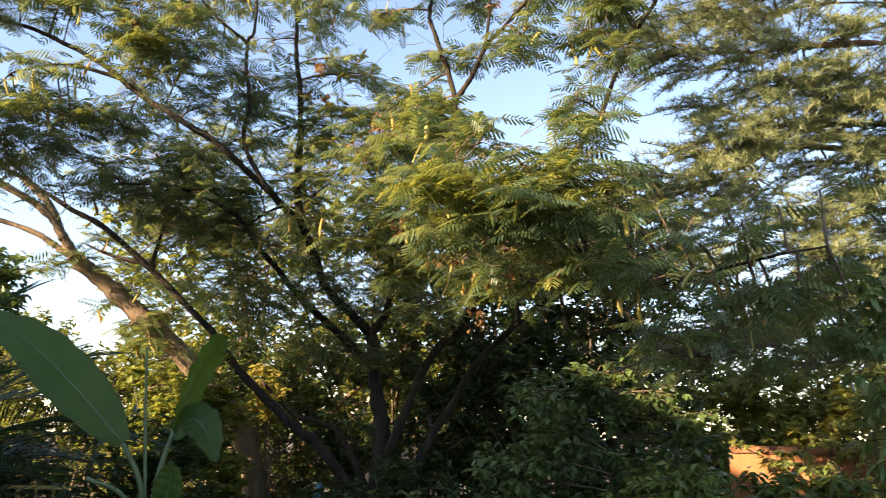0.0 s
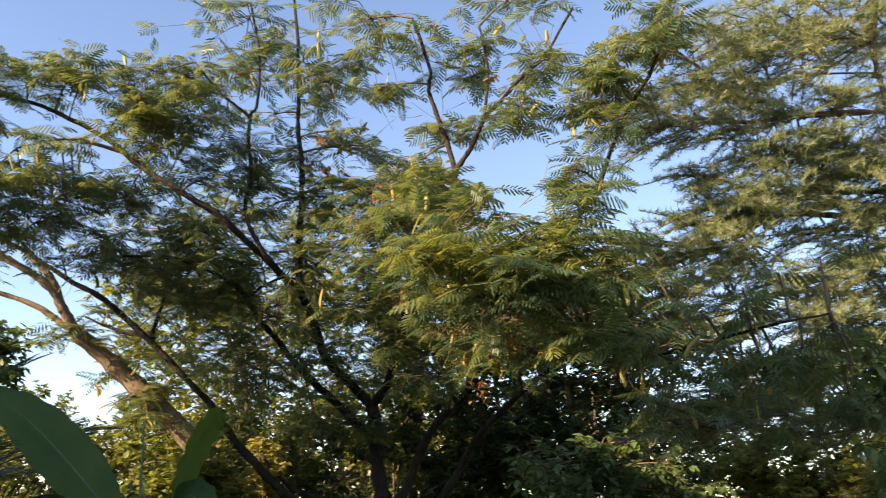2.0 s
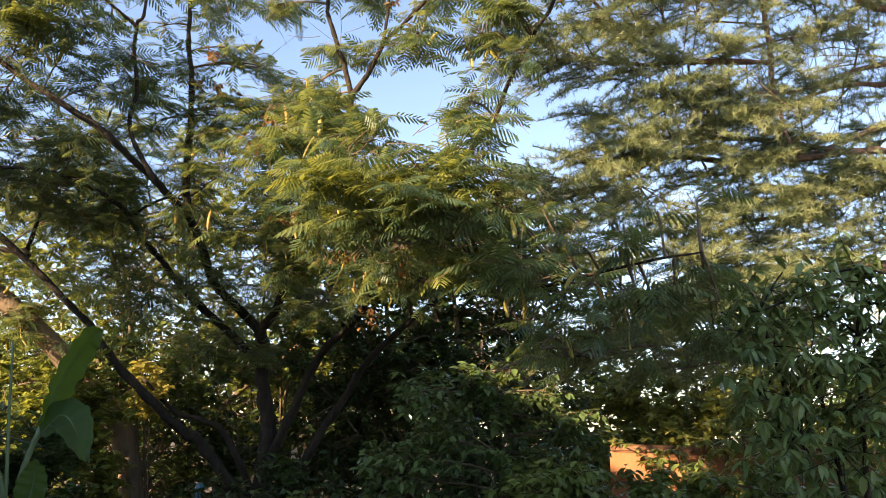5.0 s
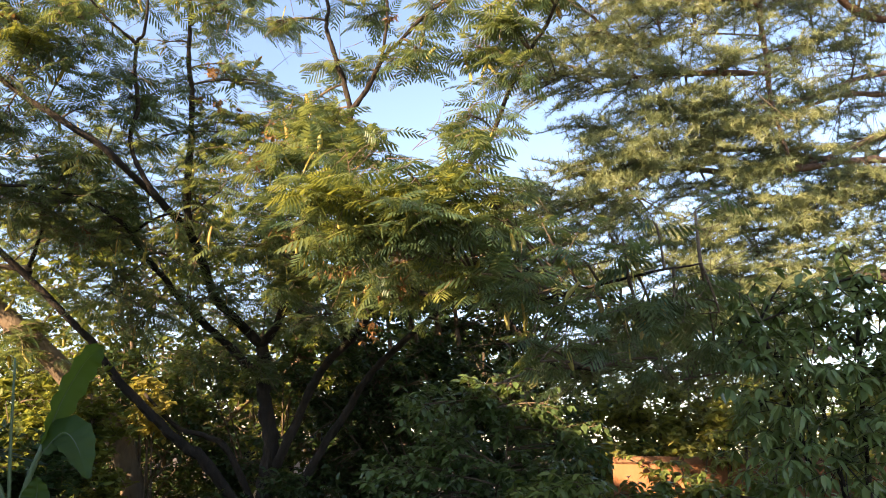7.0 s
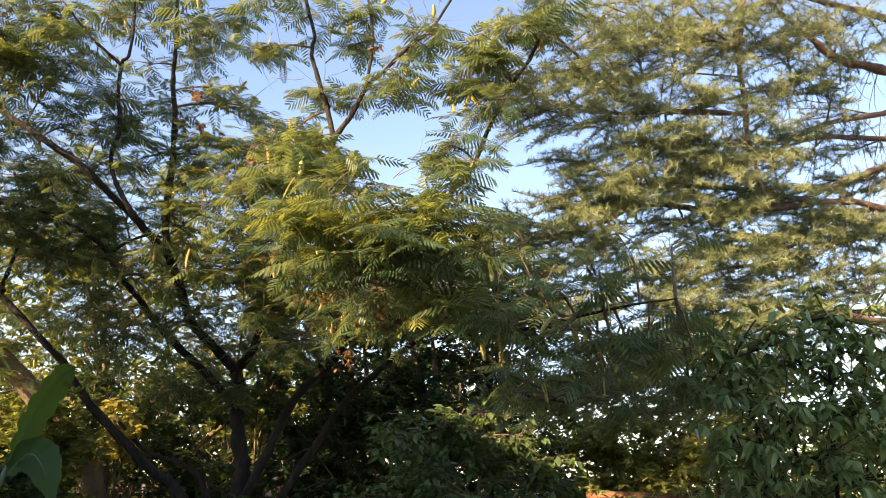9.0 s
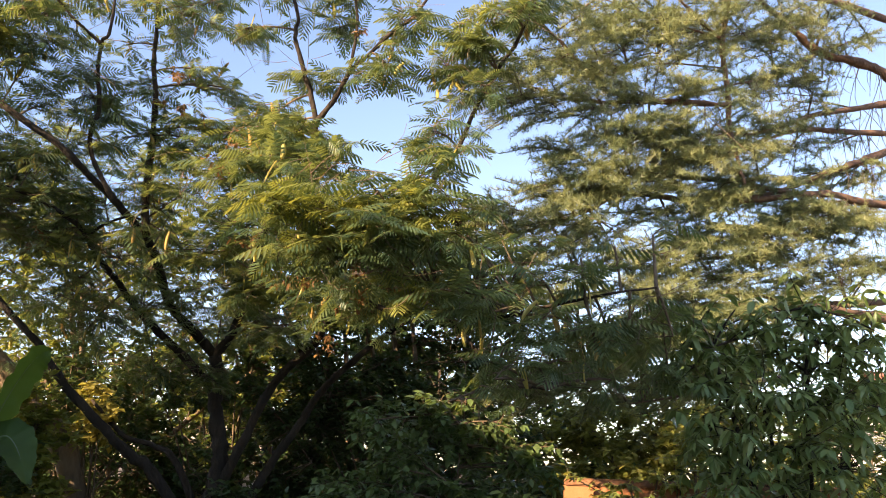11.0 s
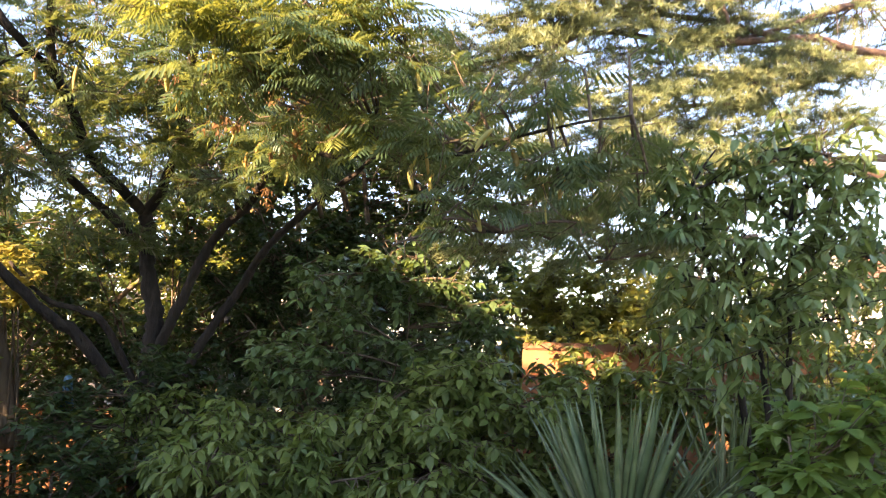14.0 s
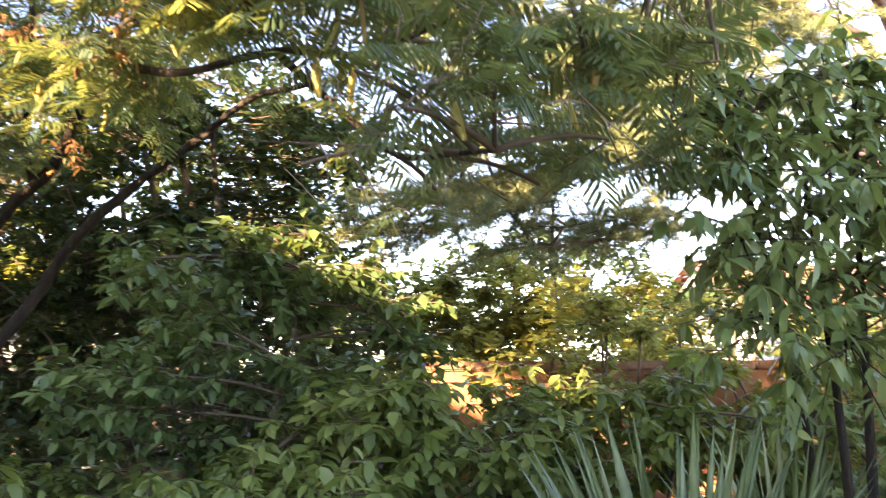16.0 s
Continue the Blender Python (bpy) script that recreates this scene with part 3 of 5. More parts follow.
mimosa_crown = [(-0.25, 6.3, 4.07, 0.33, 11), (-0.04, 6.2, 3.86, 0.3, 10), (-0.25, 5.6, 3.46, 0.3, 10), (0.2, 5.4, 3.49, 0.26, 8), (-0.05, 5.2, 3.14, 0.28, 8), (0.23, 5, 3.1, 0.27, 8), (0.45, 5, 3.29, 0.24, 7), (0.69, 5, 3.41, 0.24, 7), (0.49, 4.8, 2.95, 0.26, 8), (0.24, 5, 2.85, 0.23, 6), (-0.06, 5.5, 2.97, 0.25, 7), (0.85, 4.9, 3.17, 0.2, 5), (0.77, 5, 2.99, 0.24, 6)]
mimosa_right = [(0.94, 5.9, 4.58, 0.26, 6), (1.16, 5.9, 4.36, 0.21, 5), (1.06, 5.8, 4.77, 0.21, 4), (1.31, 5.8, 4.65, 0.19, 4), (1.46, 5.7, 4.94, 0.21, 4), (0.88, 5.6, 3.9, 0.24, 6), (1.11, 5.5, 3.71, 0.13, 2), (1.68, 5.7, 5.2, 0.26, 5)]
mimosa_low = [(-2.1, 7.8, 2.99, 0.4, 14), (-1.85, 7.9, 2.76, 0.3, 9), (-1.37, 7.9, 2.94, 0.36, 9), (-0.6, 7.7, 3.04, 0.35, 10), (-0.24, 7.5, 3.12, 0.35, 12), (0.22, 7.1, 2.96, 0.33, 12), (0.59, 6.7, 2.81, 0.27, 9), (-0.28, 7.7, 2.8, 0.3, 8), (-0.89, 8.1, 2.37, 0.26, 5), (-1.31, 8.1, 2.45, 0.26, 5)]
mimosa_back = [(-3.22, 8.6, 4.45, 0.64, 15), (-2.63, 8.8, 4.62, 0.66, 15), (-1.91, 8.8, 4.54, 0.66, 15), (-1.18, 8.6, 4.57, 0.65, 15), (-0.53, 8.4, 3.99, 0.63, 15), (-2.96, 8.8, 3.79, 0.64, 17), (-2.28, 9, 3.82, 0.66, 17), (-1.58, 9, 3.8, 0.66, 17), (-0.82, 8.8, 3.6, 0.65, 17), (-0.05, 8.2, 3.79, 0.61, 15), (0.51, 7.8, 3.43, 0.53, 15), (0.96, 7, 3.27, 0.43, 14), (0.05, 7.6, 4.06, 0.47, 12), (-2.08, 9, 3.11, 0.64, 17), (-1.32, 9, 3.02, 0.59, 17), (-0.49, 8.8, 3.03, 0.58, 15)]
mimosa_front = [(1.03, 4.9, 2.94, 0.2, 2), (1.27, 4.8, 2.82, 0.19, 2), (0.91, 5, 2.65, 0.23, 4), (1.18, 4.8, 2.49, 0.22, 4), (1.44, 4.7, 2.68, 0.22, 4), (1.7, 4.7, 2.56, 0.22, 4), (1.41, 4.7, 2.39, 0.22, 4), (1.07, 4.7, 2.22, 0.18, 2), (1.17, 4.6, 2.1, 0.18, 2), (1.41, 4.6, 2.17, 0.18, 3), (1.75, 4.7, 2.31, 0.19, 3), (1.67, 4.7, 2.82, 0.19, 2), (1.87, 4.7, 2.9, 0.16, 2), (2.1, 4.7, 2.98, 0.16, 1), (1.95, 4.7, 2.48, 0.22, 3), (2.2, 4.7, 2.4, 0.22, 3), (0.96, 4.8, 1.99, 0.18, 2)]
mimosa_front_more = [(1.87, 4.8, 2.15, 0.16, 2), (2.16, 4.8, 2.6, 0.19, 2), (1.35, 5.2, 2.37, 0.24, 4), (1.7, 5.2, 2.31, 0.24, 4), (2.02, 5.2, 2.36, 0.24, 4), (2.37, 5.2, 2.27, 0.21, 3), (1.11, 5.4, 2.53, 0.25, 4), (1.47, 5.4, 2.69, 0.25, 4), (1.87, 5.4, 2.56, 0.25, 4), (1.51, 5.3, 2.08, 0.17, 2), (1.9, 5.3, 2.13, 0.17, 2)]
mimosa_low_left = [(-3.6, 6.6, 4.2, 0.3, 9), (-3.22, 6.7, 4.26, 0.3, 9), (-2.78, 6.8, 4.19, 0.3, 9), (-3.63, 6.9, 4.0, 0.33, 9), (-3.11, 7.0, 3.93, 0.35, 10), (-2.38, 7.2, 3.96, 0.35, 10), (-2.81, 7.3, 3.73, 0.35, 10), (-2.43, 7.6, 3.55, 0.35, 10), (-3.48, 7.2, 3.71, 0.25, 6), (-2.04, 7.5, 3.79, 0.35, 9), (-1.79, 6.8, 4.44, 0.28, 7), (-2.24, 6.6, 4.62, 0.28, 7), (-3.13, 6.2, 5.01, 0.24, 6)]
mimosa_fill = [(-0.86, 7.2, 4.81, 0.3, 6), (-0.42, 7.1, 4.47, 0.3, 7), (0.6, 6.1, 4.59, 0.25, 6), (0.75, 6.0, 4.99, 0.28, 4), (1.17, 5.8, 4.63, 0.22, 3), (-2.34, 6.4, 4.95, 0.3, 4), (-0.98, 6.5, 5.13, 0.28, 7), (-0.78, 7.6, 3.41, 0.3, 6), (-2.32, 7.6, 3.32, 0.35, 9), (-2.38, 7.1, 3.58, 0.3, 8)]
mimosa_under = [(0.55, 5.6, 3.17, 0.26, 5), (0.87, 5.4, 3.09, 0.24, 5), (0.33, 6.2, 3.03, 0.28, 5), (0.72, 5.8, 2.92, 0.26, 5), (1.02, 5.4, 2.8, 0.22, 4), (1.2, 5.4, 2.96, 0.22, 4), (1.5, 5.4, 3.01, 0.22, 4), (-0.05, 7.6, 3.03, 0.3, 4)]
mimosa_clumps = mimosa_low_left + mimosa_fill + mimosa_under + mimosa_left + mimosa_upper + mimosa_upper_more + mimosa_middle + mimosa_crown + mimosa_right + mimosa_low + mimosa_back + [(x, y, z, r, max(1, n - 1)) for x, y, z, r, n in mimosa_front + mimosa_front_more]
mimosa_sunlit = [(-0.19, 6.7, 4.29, 0.2, 7), (-0.37, 6.8, 4.05, 0.2, 7), (0.1, 6.5, 4.06, 0.18, 6), (0.51, 4.9, 3.19, 0.16, 5), (0.19, 4.8, 3.07, 0.18, 6), (-0.08, 5.0, 3.08, 0.16, 5), (0.78, 4.9, 3.17, 0.16, 5), (0.03, 5.6, 3.06, 0.16, 5), (0.74, 5.4, 2.71, 0.15, 4), (-2.35, 6.2, 4.69, 0.16, 4), (1.14, 5.9, 4.97, 0.18, 4), (-1.16, 6.9, 4.08, 0.16, 3)]
mimosa_dry = [(-1.07, 6.7, 4.69, 0.14, 8), (-1.01, 6.8, 4.38, 0.16, 9), (-1.25, 6.9, 4.51, 0.12, 5), (-0.61, 6.6, 4.12, 0.14, 6), (-0.79, 6.7, 3.9, 0.14, 6), (-0.44, 6.9, 3.31, 0.16, 8), (0.47, 6.2, 2.97, 0.19, 9), (0.71, 6, 2.83, 0.16, 8), (0.21, 6.4, 3.31, 0.17, 7), (0.88, 5.4, 2.96, 0.14, 7), (-0.16, 7, 3.11, 0.19, 8), (-2.51, 6.2, 4.86, 0.17, 8), (-2.27, 7.3, 3.27, 0.19, 6), (0.34, 6.2, 4.94, 0.11, 4), (0.24, 7.4, 2.63, 0.19, 7), (0.25, 6.5, 3.21, 0.16, 8), (0.53, 6.5, 3.14, 0.16, 8)]
mimosa_dry_more = [(0.03, 6.6, 2.98, 0.15, 6), (0.43, 6.4, 2.83, 0.16, 7)]
mimosa_dry_clumps = mimosa_dry + mimosa_dry_more


def pod_mesh(length, width, seed):
    """A flat, slightly wavy seed pod with swellings, hanging from its stalk."""
    r = np.random.default_rng(seed)
    n = 11
    s = np.linspace(0, 1, n)
    half = width * np.sin(np.pi * (0.06 + 0.88 * s)) ** 0.45
    bend = 0.12 * length * np.sin(s * 2.2 + r.random() * 2)
    thick = 0.0035 + 0.002 * np.abs(np.sin(s * 16))
    v = []
    for i in range(n):
        z = -0.02 - s[i] * length
        for x, y in ((-half[i], 0), (0, -thick[i]), (half[i], 0), (0, thick[i])):
            v.append((x + bend[i], y + 0.3 * bend[i], z))
    v = np.array(v)
    i = np.arange(n - 1)[:, None] * 4
    j = np.arange(4)[None]
    k = (j + 1) % 4
    q = np.stack([i + j, i + k, i + 4 + k, i + 4 + j], -1).reshape(-1, 4)
    stalk, sf = tube(np.array([(bend[0], 0, -0.02), (bend[0] * 0.5, 0, 0.0), (0, 0, 0.03)]), [0.0018, 0.0015, 0.0015], 4)
    return joined([(v, [q]), (stalk, sf)])


def fern_tree(name, place, label, boughs, clumps, size, whorl, pods, per_clump=1.0, bark=M_SHADEBARK, dry=(), young=()):
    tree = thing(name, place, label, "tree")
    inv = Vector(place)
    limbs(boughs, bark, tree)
    pieces, tips, ways = sprays(boughs, [(x, y, z, r, max(1, round(n * per_clump))) for x, y, z, r, n in clumps], 0.6, 0.12, 3, 0.005, 1.5, (1.0, 0.62))
    twigs(pieces, M_TWIG, tree)
    P, D, U = rosettes(tips, ways, *whorl, 0.7, 6, 0.35, 16)
    sizes = rng.uniform(0.6, 1.3, len(P)) * size
    back = P[:, 1] > 6.9
    if (~back).any():
        foliage("foliage", FERN, P[~back], D[~back], U[~back], sizes[~back], M_MIMOSA, tree, singles=290 if dry else 0)
    foliage("inner_foliage", FERN_BACK, P[back], D[back], U[back], sizes[back], M_MIMOSA, tree)
    bare = []
    for x, y, z, r, n in clumps:
        for _ in range(5):
            p = np.array([x, y, z]) + ball_points(1)[0] * r
            q = p + rng.normal(size=3) * np.array([0.16, 0.16, 0.12])
            bare.append(tube(bez(p, (p + q) / 2 + rng.normal(size=3) * 0.04, q, 4), np.linspace(0.003, 0.0012, 4), 3, 0, False))
    v, f = joined(bare)
    tagged(part_mesh("dry_twigwork", mesh_from("dry_twigwork", v, f, M_DRYTWIG), tree), kind="stuff")
    # young: clumps whose leaf colour carries the sunlight on the crown
    if young:
        more, shoots, ends = sprays(boughs, young, 0.6, 0.12, 3, 0.004, 1.4, (1.0, 0.62))
        twigs(more, M_TWIG, tree)
        P, D, U = rosettes(shoots, ends, 2, 5, 0.7, 6, 0.35, 16)
        foliage("sunlit_leaves", FERN, P, D, U, rng.uniform(0.6, 1.2, len(P)) * size, M_SUNFERN, tree, "yellow-green leaves with the sunlight in their colour")
    if dry:
        P, D, U = rosettes(*sprays(boughs, dry, 0.9, 0.1, 3, 0.003, 1.0)[1:], 2, 4, 0.7, -30)
        foliage("dry_leaves", [SMALL, LANCE], P, D, U, rng.uniform(0.03, 0.07, len(P)), M_RUST, tree, "rust-coloured dry leaves and seed heads")
    meshes = [mesh_from("pod", *pod_mesh(rng.uniform(0.1, 0.16), rng.uniform(0.014, 0.02), i), M_PODDRY if i % 3 == 2 else M_POD, True) for i in range(9)]
    order = rng.permutation(len(tips))
    for k in range(pods):
        p = tips[order[k]]
        ob = part_mesh("pod", meshes[k % 9], tree)
        upright = 180 if k % 4 == 0 else 0
        ob.matrix_basis = pose(*p, upright + rng.normal(0, 16), rng.normal(0, 16), rng.uniform(0, 360))
    for child in tree.children:
        child.matrix_parent_inverse = Matrix.Translation(-inv)
    return tree


fern_tree("mimosa_tree", (-0.66, 8.6, 0), "spreading mimosa tree with feathery green leaves and yellow seed pods", mimosa_boughs, mimosa_clumps, 0.165, (2, 5), 290, 1.32, dry=mimosa_dry_clumps, young=mimosa_sunlit)

leaning_boughs = []
leaning_boughs.append(bough(0.12, 0.085, [(-1.91, 8.9, 0.56), (-2.17, 8.8, 1.61), (-2.69, 8.6, 2.32), (-3.18, 8.5, 2.76), (-3.46, 8.4, 3.04), (-3.77, 8.2, 3.3)]))
leaning_boughs.append(bough(0.06, 0.02, [(-3.77, 8.2, 3.3), (-3.89, 8.1, 3.51), (-4.06, 8, 3.75), (-4.43, 7.8, 3.97), (-4.82, 7.6, 4.15), (-5.37, 7.4, 4.33)]))
leaning_boughs.append(bough(0.05, 0.015, [(-3.89, 8.1, 3.5), (-4.04, 8, 3.84), (-4.26, 7.9, 4.06), (-4.46, 7.8, 4.15)]))
leaning_boughs.append(bough(0.035, 0.012, [(-3.8, 8.2, 3.32), (-4.17, 8.1, 3.54), (-4.56, 8, 3.67), (-4.77, 7.9, 3.83), (-4.97, 7.8, 3.95), (-5.41, 7.7, 4.08)]))
leaning_boughs.append(bough(0.03, 0.012, [(-2.87, 7.9, 3.23), (-3.14, 8, 3.25), (-3.49, 8.1, 3.36)]))
leaning_left = [(-3.49, 8.2, 3.47, 0.29, 5), (-3.75, 8.3, 3.26, 0.29, 4), (-3.28, 8.4, 3.04, 0.32, 6), (-4, 8.2, 3.24, 0.29, 4), (-3, 8.5, 2.82, 0.35, 8), (-4.74, 7.8, 4.03, 0.46, 5), (-5.24, 7.6, 4.16, 0.45, 6), (-2.74, 8.4, 3.03, 0.34, 7), (-3.05, 8.4, 2.47, 0.34, 7), (-3.2, 8.3, 2.68, 0.28, 6)]
leaning_clumps = leaning_left
fern_tree("leaning_mimosa_tree", (-1.9, 8.9, 0), "leaning mimosa tree with a bare sunlit trunk", leaning_boughs, leaning_clumps, 0.165, (2, 5), 14, 1.2, bark=M_SUNBARK)

# ---- cedar ----
cedar_boughs = []
cedar_boughs.append(bough(0.07, 0.02, [(7.22, 8.2, 5.7), (6.22, 8.03, 6.04), (5.86, 7.87, 6.08), (5.27, 7.7, 6.09), (4.84, 7.53, 6.2), (4.46, 7.37, 6.32), (4.05, 7.2, 6.62)]))
cedar_boughs.append(bough(0.046, 0.01, [(6.82, 8.2, 5.9), (6.16, 8.0, 5.7), (5.54, 7.8, 5.48), (5.01, 7.6, 5.28), (4.59, 7.4, 5.04), (4.16, 7.2, 4.84), (3.52, 7.0, 4.68)]))
cedar_boughs.append(bough(0.042, 0.01, [(6.76, 8.2, 5.43), (6.12, 8.0, 5.33), (5.47, 7.8, 5.22), (4.83, 7.6, 5.11), (4.39, 7.4, 4.89), (3.88, 7.2, 4.59), (3.29, 7.0, 4.39)]))
cedar_boughs.append(bough(0.05, 0.012, [(6.6, 8.0, 5.35), (5.98, 7.83, 5.08), (5.48, 7.67, 4.84), (5.02, 7.5, 4.6), (4.67, 7.33, 4.43), (4.12, 7.17, 4.21), (3.49, 7.0, 4.03)]))
cedar_boughs.append(bough(0.05, 0.01, [(6.34, 7.8, 4.39), (5.79, 7.67, 4.4), (5.35, 7.53, 4.38), (5.02, 7.4, 4.37), (4.54, 7.27, 4.28), (4.02, 7.14, 4.28), (3.41, 7.03, 4.27), (2.98, 6.92, 4.22), (2.56, 6.81, 4.19), (2.25, 6.7, 4.27)]))
cedar_boughs.append(bough(0.045, 0.018, [(7.5, 9.0, 8.6), (5.3, 7.7, 8.2), (4.1, 7.05, 7.5), (3.85, 6.9, 6.83), (3.78, 6.89, 6.32), (3.75, 6.87, 5.94), (3.68, 6.86, 5.53), (3.71, 6.84, 5.1), (3.71, 6.83, 4.69), (3.75, 6.81, 4.32), (3.8, 6.8, 4.14)]))
cedar_boughs.append(bough(0.022, 0.008, [(5.07, 7.6, 5.97), (4.64, 7.4, 5.65), (4.27, 7.2, 5.43), (3.82, 7.0, 5.21), (3.22, 6.8, 4.93)]))
cedar_boughs.append(bough(0.03, 0.006, [(3.7, 6.8, 4.91), (2.99, 6.74, 4.85), (2.62, 6.68, 4.78), (2.16, 6.62, 4.73), (1.88, 6.56, 4.76), (1.6, 6.5, 4.83)]))
cedar_boughs.append(bough(0.026, 0.01, [(3.01, 6.8, 4.86), (2.58, 6.77, 4.91), (2.43, 6.73, 4.97), (2.28, 6.7, 5.1), (2.11, 6.67, 5.29), (1.92, 6.63, 5.43), (1.77, 6.6, 5.66)]))
cedar_boughs.append(bough(0.03, 0.012, [(3.65, 6.8, 5.57), (3.5, 6.77, 5.67), (3.31, 6.73, 5.81), (3.0, 6.7, 6.1)]))
cedar_boughs.append(bough(0.012, 0.006, [(3.64, 6.8, 5.58), (3.23, 6.73, 5.62), (2.77, 6.67, 5.7), (2.43, 6.6, 5.74)]))
cedar_boughs.append(bough(0.01, 0.005, [(3.67, 6.8, 5.27), (3.14, 6.73, 5.23), (2.76, 6.67, 5.12), (2.47, 6.6, 4.97)]))
cedar_boughs.append(bough(0.034, 0.008, [(4.48, 7.2, 4.23), (3.57, 7.06, 4.05), (2.88, 6.91, 4.03), (2.57, 6.77, 3.92), (2.33, 6.66, 3.76), (1.92, 6.57, 3.56), (1.62, 6.49, 3.43), (1.28, 6.4, 3.32)]))
cedar_boughs.append(bough(0.03, 0.012, [(5.05, 7.2, 3.15), (4.51, 7.1, 3.15), (4.23, 7.0, 3.16), (3.83, 6.9, 3.19), (3.37, 6.8, 3.13), (2.92, 6.7, 3.07)]))
cedar_boughs.append(bough(0.055, 0.018, [(5.77, 7.4, 3.13), (5.09, 7.26, 3.14), (4.49, 7.12, 3.16), (3.97, 6.98, 3.1), (3.45, 6.84, 3.05), (3.18, 6.7, 2.94)]))
cedar_boughs.append(bough(0.032, 0.006, [(4.65, 7.7, 3.74), (4.15, 7.4, 3.69), (3.47, 7.1, 3.52), (2.89, 6.8, 3.46)]))
cedar_boughs.append(bough(0.04, 0.006, [(4.91, 7.9, 4.09), (4.17, 7.5, 3.99), (3.49, 7.1, 3.89)]))
cedar_boughs.append(bough(0.048, 0.009, [(6.76, 8.4, 3.63), (5.69, 8, 3.43), (3.72, 7.4, 3.11), (2.7, 7, 2.87), (2.36, 6.8, 2.71), (1.99, 6.6, 2.41)]))
cedar_boughs.append(bough(0.024, 0.006, [(4.61, 7.8, 2.61), (3.53, 7.3, 2.37), (2.76, 7, 2.21)]))
cedar_boughs.append(bough(0.04, 0.006, [(5.91, 8.1, 6.95), (5.08, 7.7, 6.76), (4.18, 7.2, 6.56), (3.29, 6.9, 6.22), (2.55, 6.7, 5.85)]))
cedar_near = [(1.95, 6.6, 5.46, 0.22, 7), (2.26, 6.6, 5.59, 0.25, 7), (2.61, 6.6, 5.57, 0.3, 10), (3.12, 6.7, 5.72, 0.31, 10), (2.05, 6.6, 5.08, 0.24, 8), (2.53, 6.7, 5.17, 0.25, 9), (3, 6.7, 5.32, 0.28, 9), (1.73, 6.5, 4.85, 0.21, 6), (1.63, 6.5, 4.58, 0.21, 6), (1.99, 6.6, 4.65, 0.26, 9), (2.38, 6.6, 4.63, 0.26, 11), (2.82, 6.7, 4.86, 0.27, 10), (2.67, 6.6, 4.44, 0.29, 13), (1.63, 6.5, 3.46, 0.22, 6), (1.9, 6.5, 3.33, 0.22, 6), (2.17, 6.5, 3.21, 0.22, 6), (1.69, 6.4, 3.16, 0.22, 5)]
cedar_near_more = [(2.43, 6.6, 3.39, 0.23, 5), (2.03, 6.5, 3.02, 0.22, 5), (1.43, 6.4, 3.51, 0.2, 5), (2.66, 6.6, 3.17, 0.23, 4)]
cedar_core = [(3.27, 6.8, 4.94, 0.3, 12), (3.1, 6.7, 4.46, 0.29, 14), (3.55, 6.8, 4.42, 0.3, 14), (4.08, 7.1, 4.63, 0.31, 11), (4.13, 7.1, 5.15, 0.29, 9), (3.57, 6.9, 5.59, 0.29, 9), (4.07, 7.1, 5.8, 0.3, 10), (4.66, 7.4, 6.15, 0.32, 9), (5.24, 7.6, 6.44, 0.33, 9), (4.55, 7.4, 5.57, 0.28, 6), (5.22, 7.7, 5.77, 0.26, 3), (3.71, 6.9, 6.01, 0.29, 9), (4.29, 7.1, 6.31, 0.33, 8)]
cedar_lower = [(2.13, 6.6, 4.2, 0.24, 10), (2.26, 6.6, 3.96, 0.28, 14), (2.69, 6.7, 4.07, 0.29, 15), (3.12, 6.8, 4.08, 0.29, 15), (3.61, 7, 4.08, 0.3, 14), (4.2, 7.3, 4.27, 0.32, 12), (4.76, 7.6, 4.23, 0.33, 12), (5.29, 7.9, 4.3, 0.29, 9), (1.6, 6.4, 3.61, 0.22, 8), (2.04, 6.5, 3.62, 0.23, 9), (2.44, 6.6, 3.58, 0.23, 7), (5.24, 7.9, 3.82, 0.28, 6)]
cedar_droop = [(3.24, 6.9, 3.71, 0.29, 10), (3.69, 7.1, 3.74, 0.3, 10), (4.22, 7.4, 3.86, 0.32, 11), (4.71, 7.6, 3.77, 0.33, 10), (3.08, 6.8, 3.33, 0.28, 10), (3.56, 7, 3.35, 0.29, 8), (4.18, 7.3, 3.45, 0.28, 8), (4.79, 7.6, 3.44, 0.27, 8), (2.7, 6.7, 3.33, 0.23, 6), (3.48, 6.9, 2.89, 0.24, 6), (3.31, 6.8, 6.4, 0.48, 17), (4.68, 7.3, 6.87, 0.52, 17), (2.23, 7, 2.31, 0.16, 8), (2.59, 7, 2.57, 0.2, 10), (2.96, 7, 2.7, 0.2, 10), (2.88, 6.6, 2.99, 0.23, 5), (3.26, 6.7, 3.03, 0.23, 6)]
cedar_droop_more = [(3.8, 7, 3.21, 0.24, 6), (4.27, 7.2, 3.23, 0.25, 6), (4.93, 7.5, 3.27, 0.26, 6), (2.65, 6.4, 2.68, 0.19, 4)]
